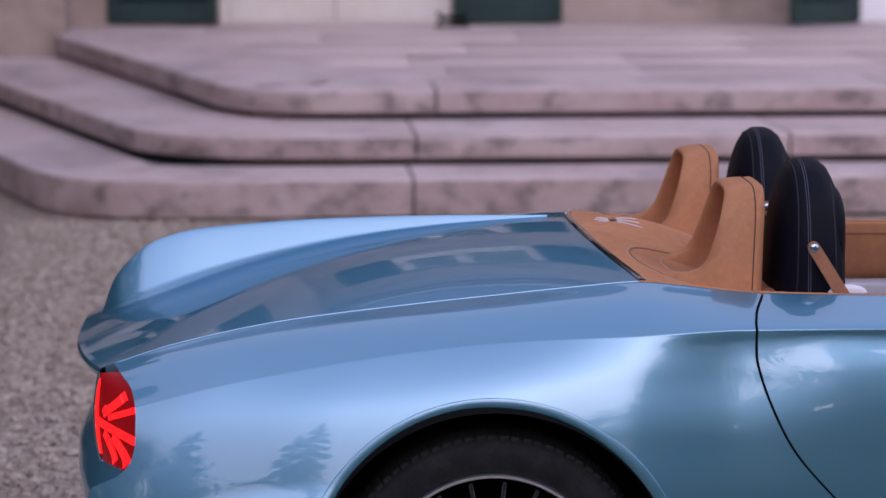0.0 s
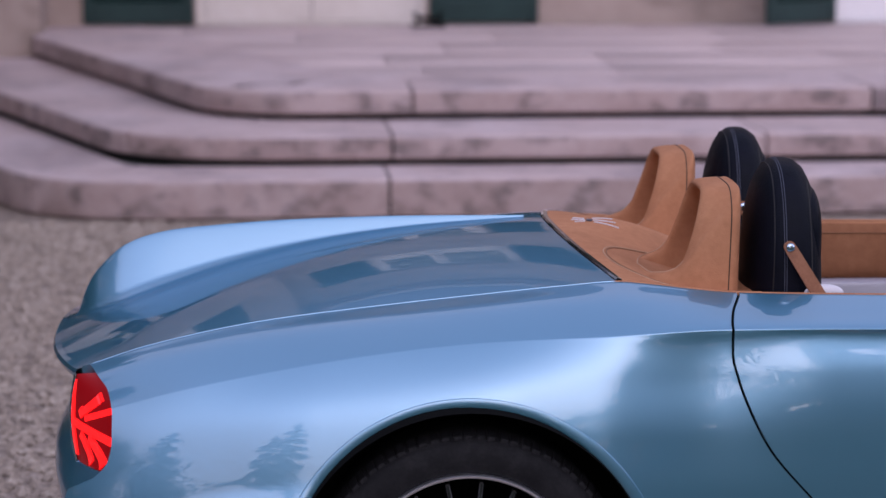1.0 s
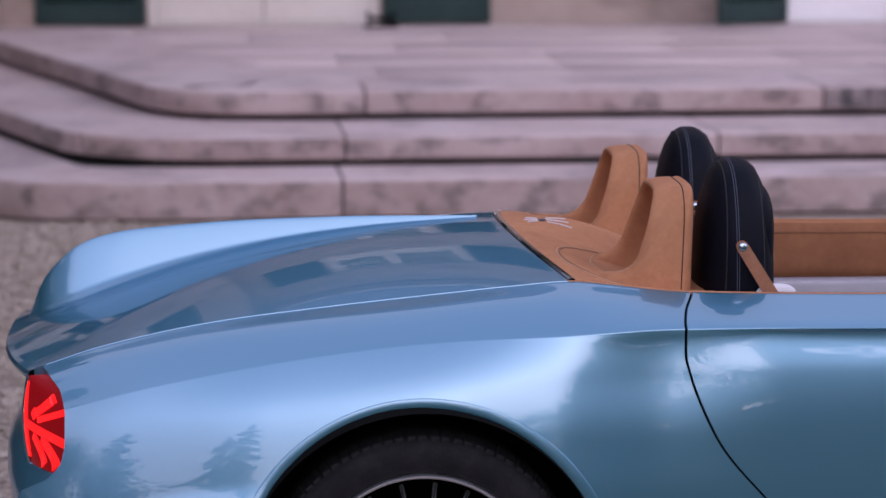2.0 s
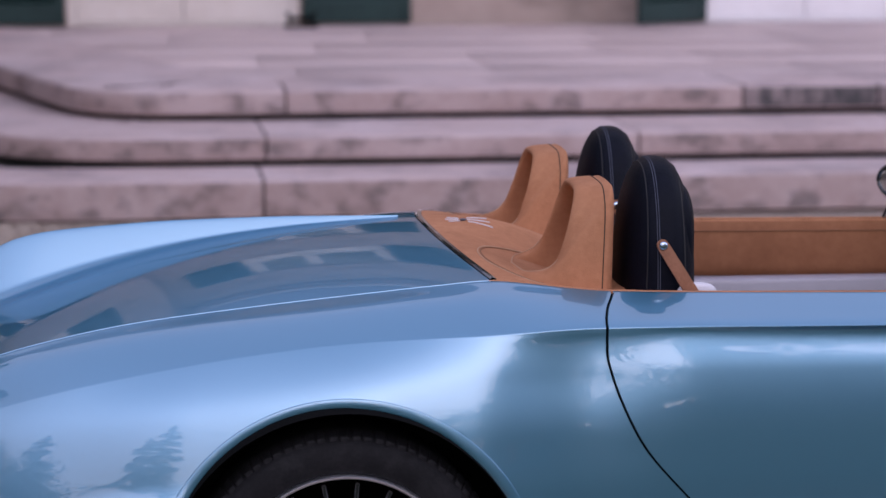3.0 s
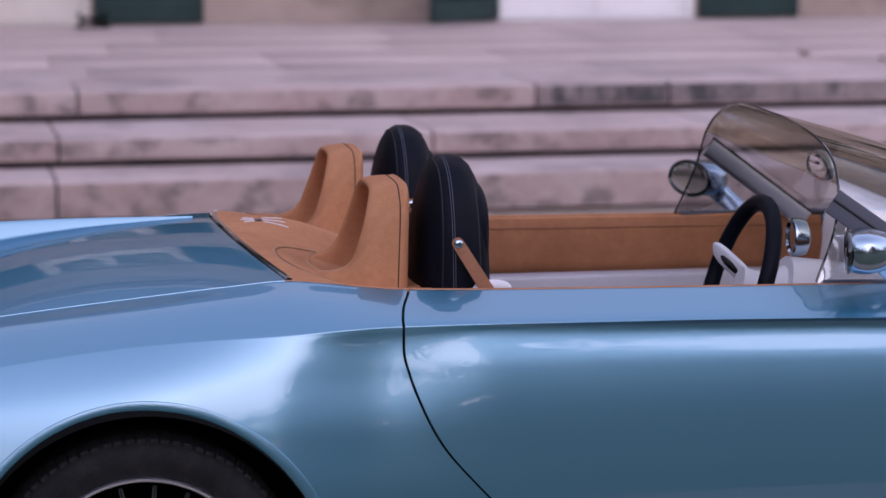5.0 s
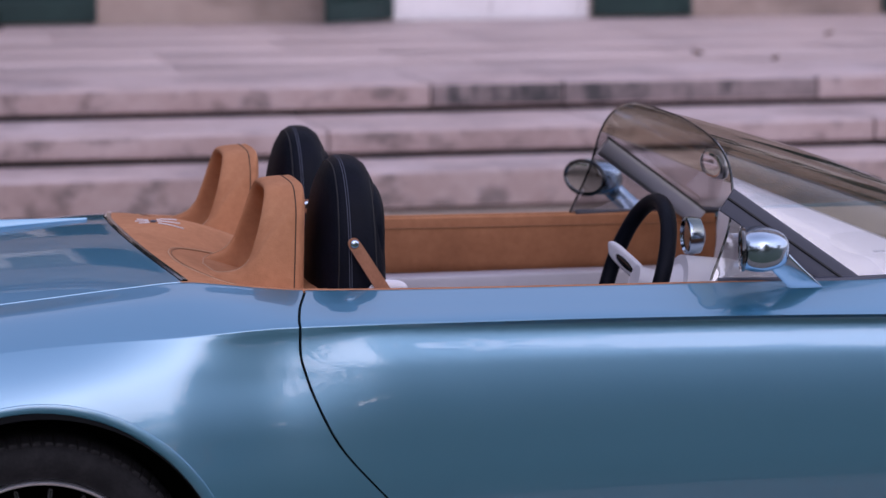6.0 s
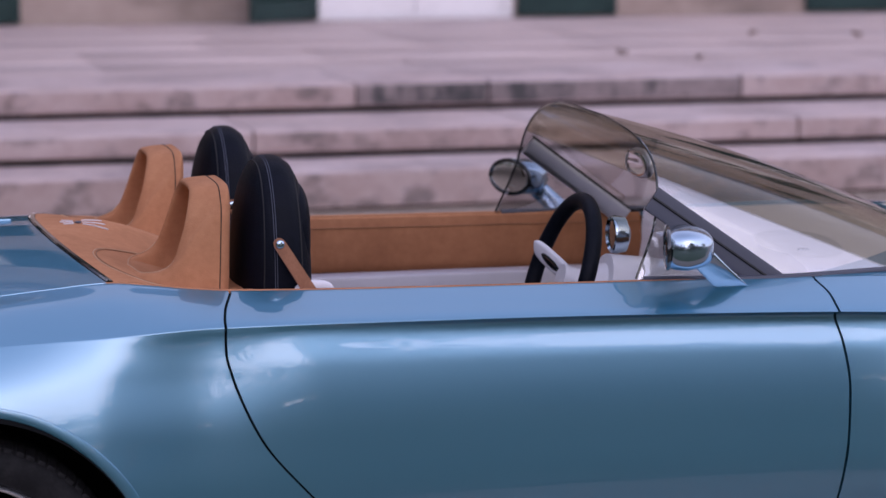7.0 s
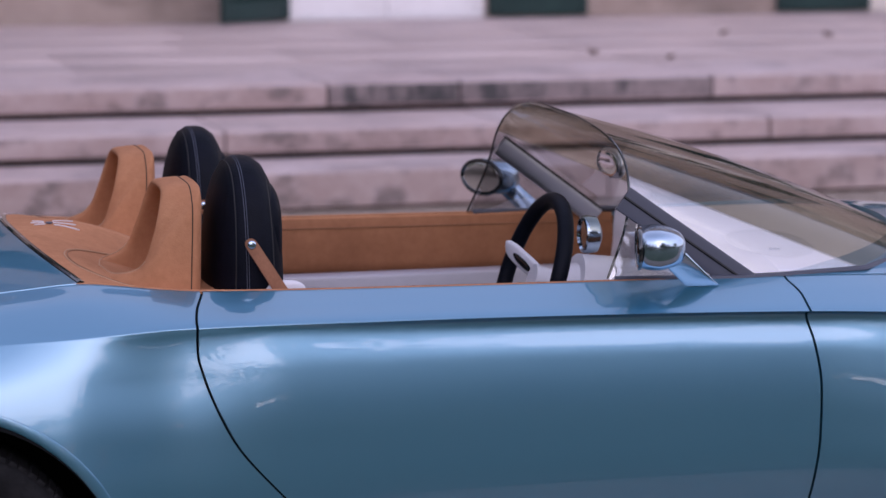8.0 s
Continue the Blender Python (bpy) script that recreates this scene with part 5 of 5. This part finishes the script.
def badge():
    """Small pale ornament sewn on the near slope of the shelf: a disc between two fans of bars."""
    root = new("badge")
    root.parent = car
    root["label"] = "small pale winged ornament on the shelf"
    flat = lambda x, y: Vector((x, y, shelf_at(x, y) + 0.0012))
    bm = bmesh.new()
    rounded(bm, flat(0.605, -0.045), (0.008, 0.012, 0.0025), 2.0, 20, 8)
    part("disc", bm, SLATE, root, "dark disc")
    for k in range(3):
        for sg, x0, x1, fan in ((1, 0.614, 0.668 - 0.004 * k, 0.9), (-1, 0.595, 0.565 + 0.006 * abs(k - 1), 0.7)):
            y = -0.045 + 0.034 * (k - 1)
            bm = bmesh.new()
            tube(bm, [flat(x0 + (x1 - x0) * q / 6, -0.045 + (y + 0.045) * (0.55 + 0.45 * q / 6) * fan) for q in range(7)], 0.0014, 6)
            part("bar", bm, WHITE, root)
badge()

# ---- park trees and gravel last ----
def hedge(name, label, x0, x1, y, depth, height, n, seed, leaf, mat):
    """Dense irregular foliage bank of many leaves."""
    g = np.random.default_rng(seed)
    x = g.uniform(x0, x1, n)
    top = height * (0.75 + 0.25 * np.sin(x * 0.9 + 1.3) * np.sin(x * 0.37) + 0.12 * np.sin(x * 2.3))
    z = top * g.uniform(0.0, 1.0, n) ** 0.8
    yy = y + g.normal(0, depth * 0.4, n)
    c = np.stack([x, yy, z], 1)
    a, b = g.normal(0, 1, (n, 3)), g.normal(0, 1, (n, 3))
    a = a / np.linalg.norm(a, axis=1)[:, None] * leaf
    b = b / np.linalg.norm(b, axis=1)[:, None] * leaf * 0.6
    co = np.stack([c - a, c + b, c + a, c - b], 1).reshape(-1, 3)
    co[:, 2] = np.maximum(co[:, 2], 0.02)
    me = bpy.data.meshes.new(name)
    me.from_pydata(co.tolist(), [], np.arange(4 * n).reshape(-1, 4).tolist())
    me.materials.append(mat)
    tagged(new(name, me), label, "shrubs", kind="stuff")
hedge("shrub_border", "dense dark green shrubs along the far lawn", -45, -5, -17.5, 1.6, 4.6, 17000, 3, 0.20, LEAF)
hedge("shrub_border", "dense dark green shrubs along the far lawn", 8, 60, -17.5, 1.6, 4.6, 22000, 4, 0.20, LEAF)
hedge("far_woods", "far dark woodland behind the park", -90, 110, -60, 4.0, 7.0, 34000, 5, 0.55, NEEDLE)

# x, y, height, spread, seed
# the first six are added unseen on the left, to darken the tail's reflections
CONIFERS = [(-5.2, 12.6, 9, 2.2, 20), (-4.9, 15.8, 9, 2.0, 21), (-7.6, 6.0, 11, 2.8, 22), (-8.4, 9.6, 12, 3.0, 23), (-8.6, 2.4, 11, 2.7, 24), (-7.8, 12.8, 11, 2.8, 25), (-16, 3, 11, 3.0, 28), (-20, -6, 11, 2.8, 29), (-17, -15, 12, 2.8, 31), (-9, -16, 12, 2.8, 36), (-5.5, -24, 14, 3.0, 37), (-14, -22, 12, 2.8, 38)]
BROADLEAVES = [(-15, 9, 11, 4.5, 26), (-19, 14, 12, 5.0, 27), (-24, -11, 13, 5.0, 30), (-26, 0, 12, 5.0, 32), (8, -36, 12, 5.5, 33), (16, -38, 12, 5.5, 34), (24, -36, 12, 5.5, 35), (6.9, -9.5, 10.6, 3.3, 39), (12, -24, 10, 4.4, 40), (13, -31, 11, 5.0, 41), (19, -32, 11, 5.5, 42), (29, -27, 11, 5.0, 43), (-22, -20, 12, 4.8, 44), (35, -10, 12, 5.0, 45)]
for x, y, h, spread, seed in CONIFERS:
    tree("conifer", "dark green conifer in the park", h, spread, True, seed).location = (x, y, 0)
for x, y, h, spread, seed in BROADLEAVES:
    tree("broadleaf_tree", "full leafy broadleaf tree in the park", h, spread, False, seed).location = (x, y, 0)
def park_fence():
    """Rail added out of view to reflect as a light streak in the door: squared posts and one pale rail, broken in
    places.
    """
    fence = thing("park_fence", "pale rail on posts, added unseen to streak the door's reflection", "fence", at=(0, -12.0, 0.02))
    for x0, x1 in ((1.6, 2.5), (3.0, 3.6), (4.0, 4.4), (5.8, 6.7), (7.1, 9.6), (9.62, 12.4), (12.42, 15.2), (15.22, 18.0)):
        bm = bmesh.new()
        box(bm, (x0, -0.03, 0.96), (x1, 0.03, 1.12), 0.008, 1)
        part("rail", bm, PALE_WOOD, fence)
    me = None
    for k in range(9):
        if me is None:
            bm = bmesh.new()
            box(bm, (-0.05, -0.13, 0.0), (0.05, -0.032, 1.16), 0.01, 1)
            post = part("post", bm, BARK, fence, "dark wooden post")
            me = post.data
        else:
            post = new("post", me)
            post.parent = fence
        post.location = (2.0 + 2.0 * k, 0, 0)
park_fence()
bm = bmesh.new()
box(bm, (-80, -14.2, -0.05), (80, 4.1, 0.02))
box(bm, (-80, -90, -0.05), (80, -15.2, 0.03))
tagged(part("lawn", bm, LAWN, smooth=False), "mown green park lawn beyond the gravel", "lawn", kind="structure")
scatter_gravel()
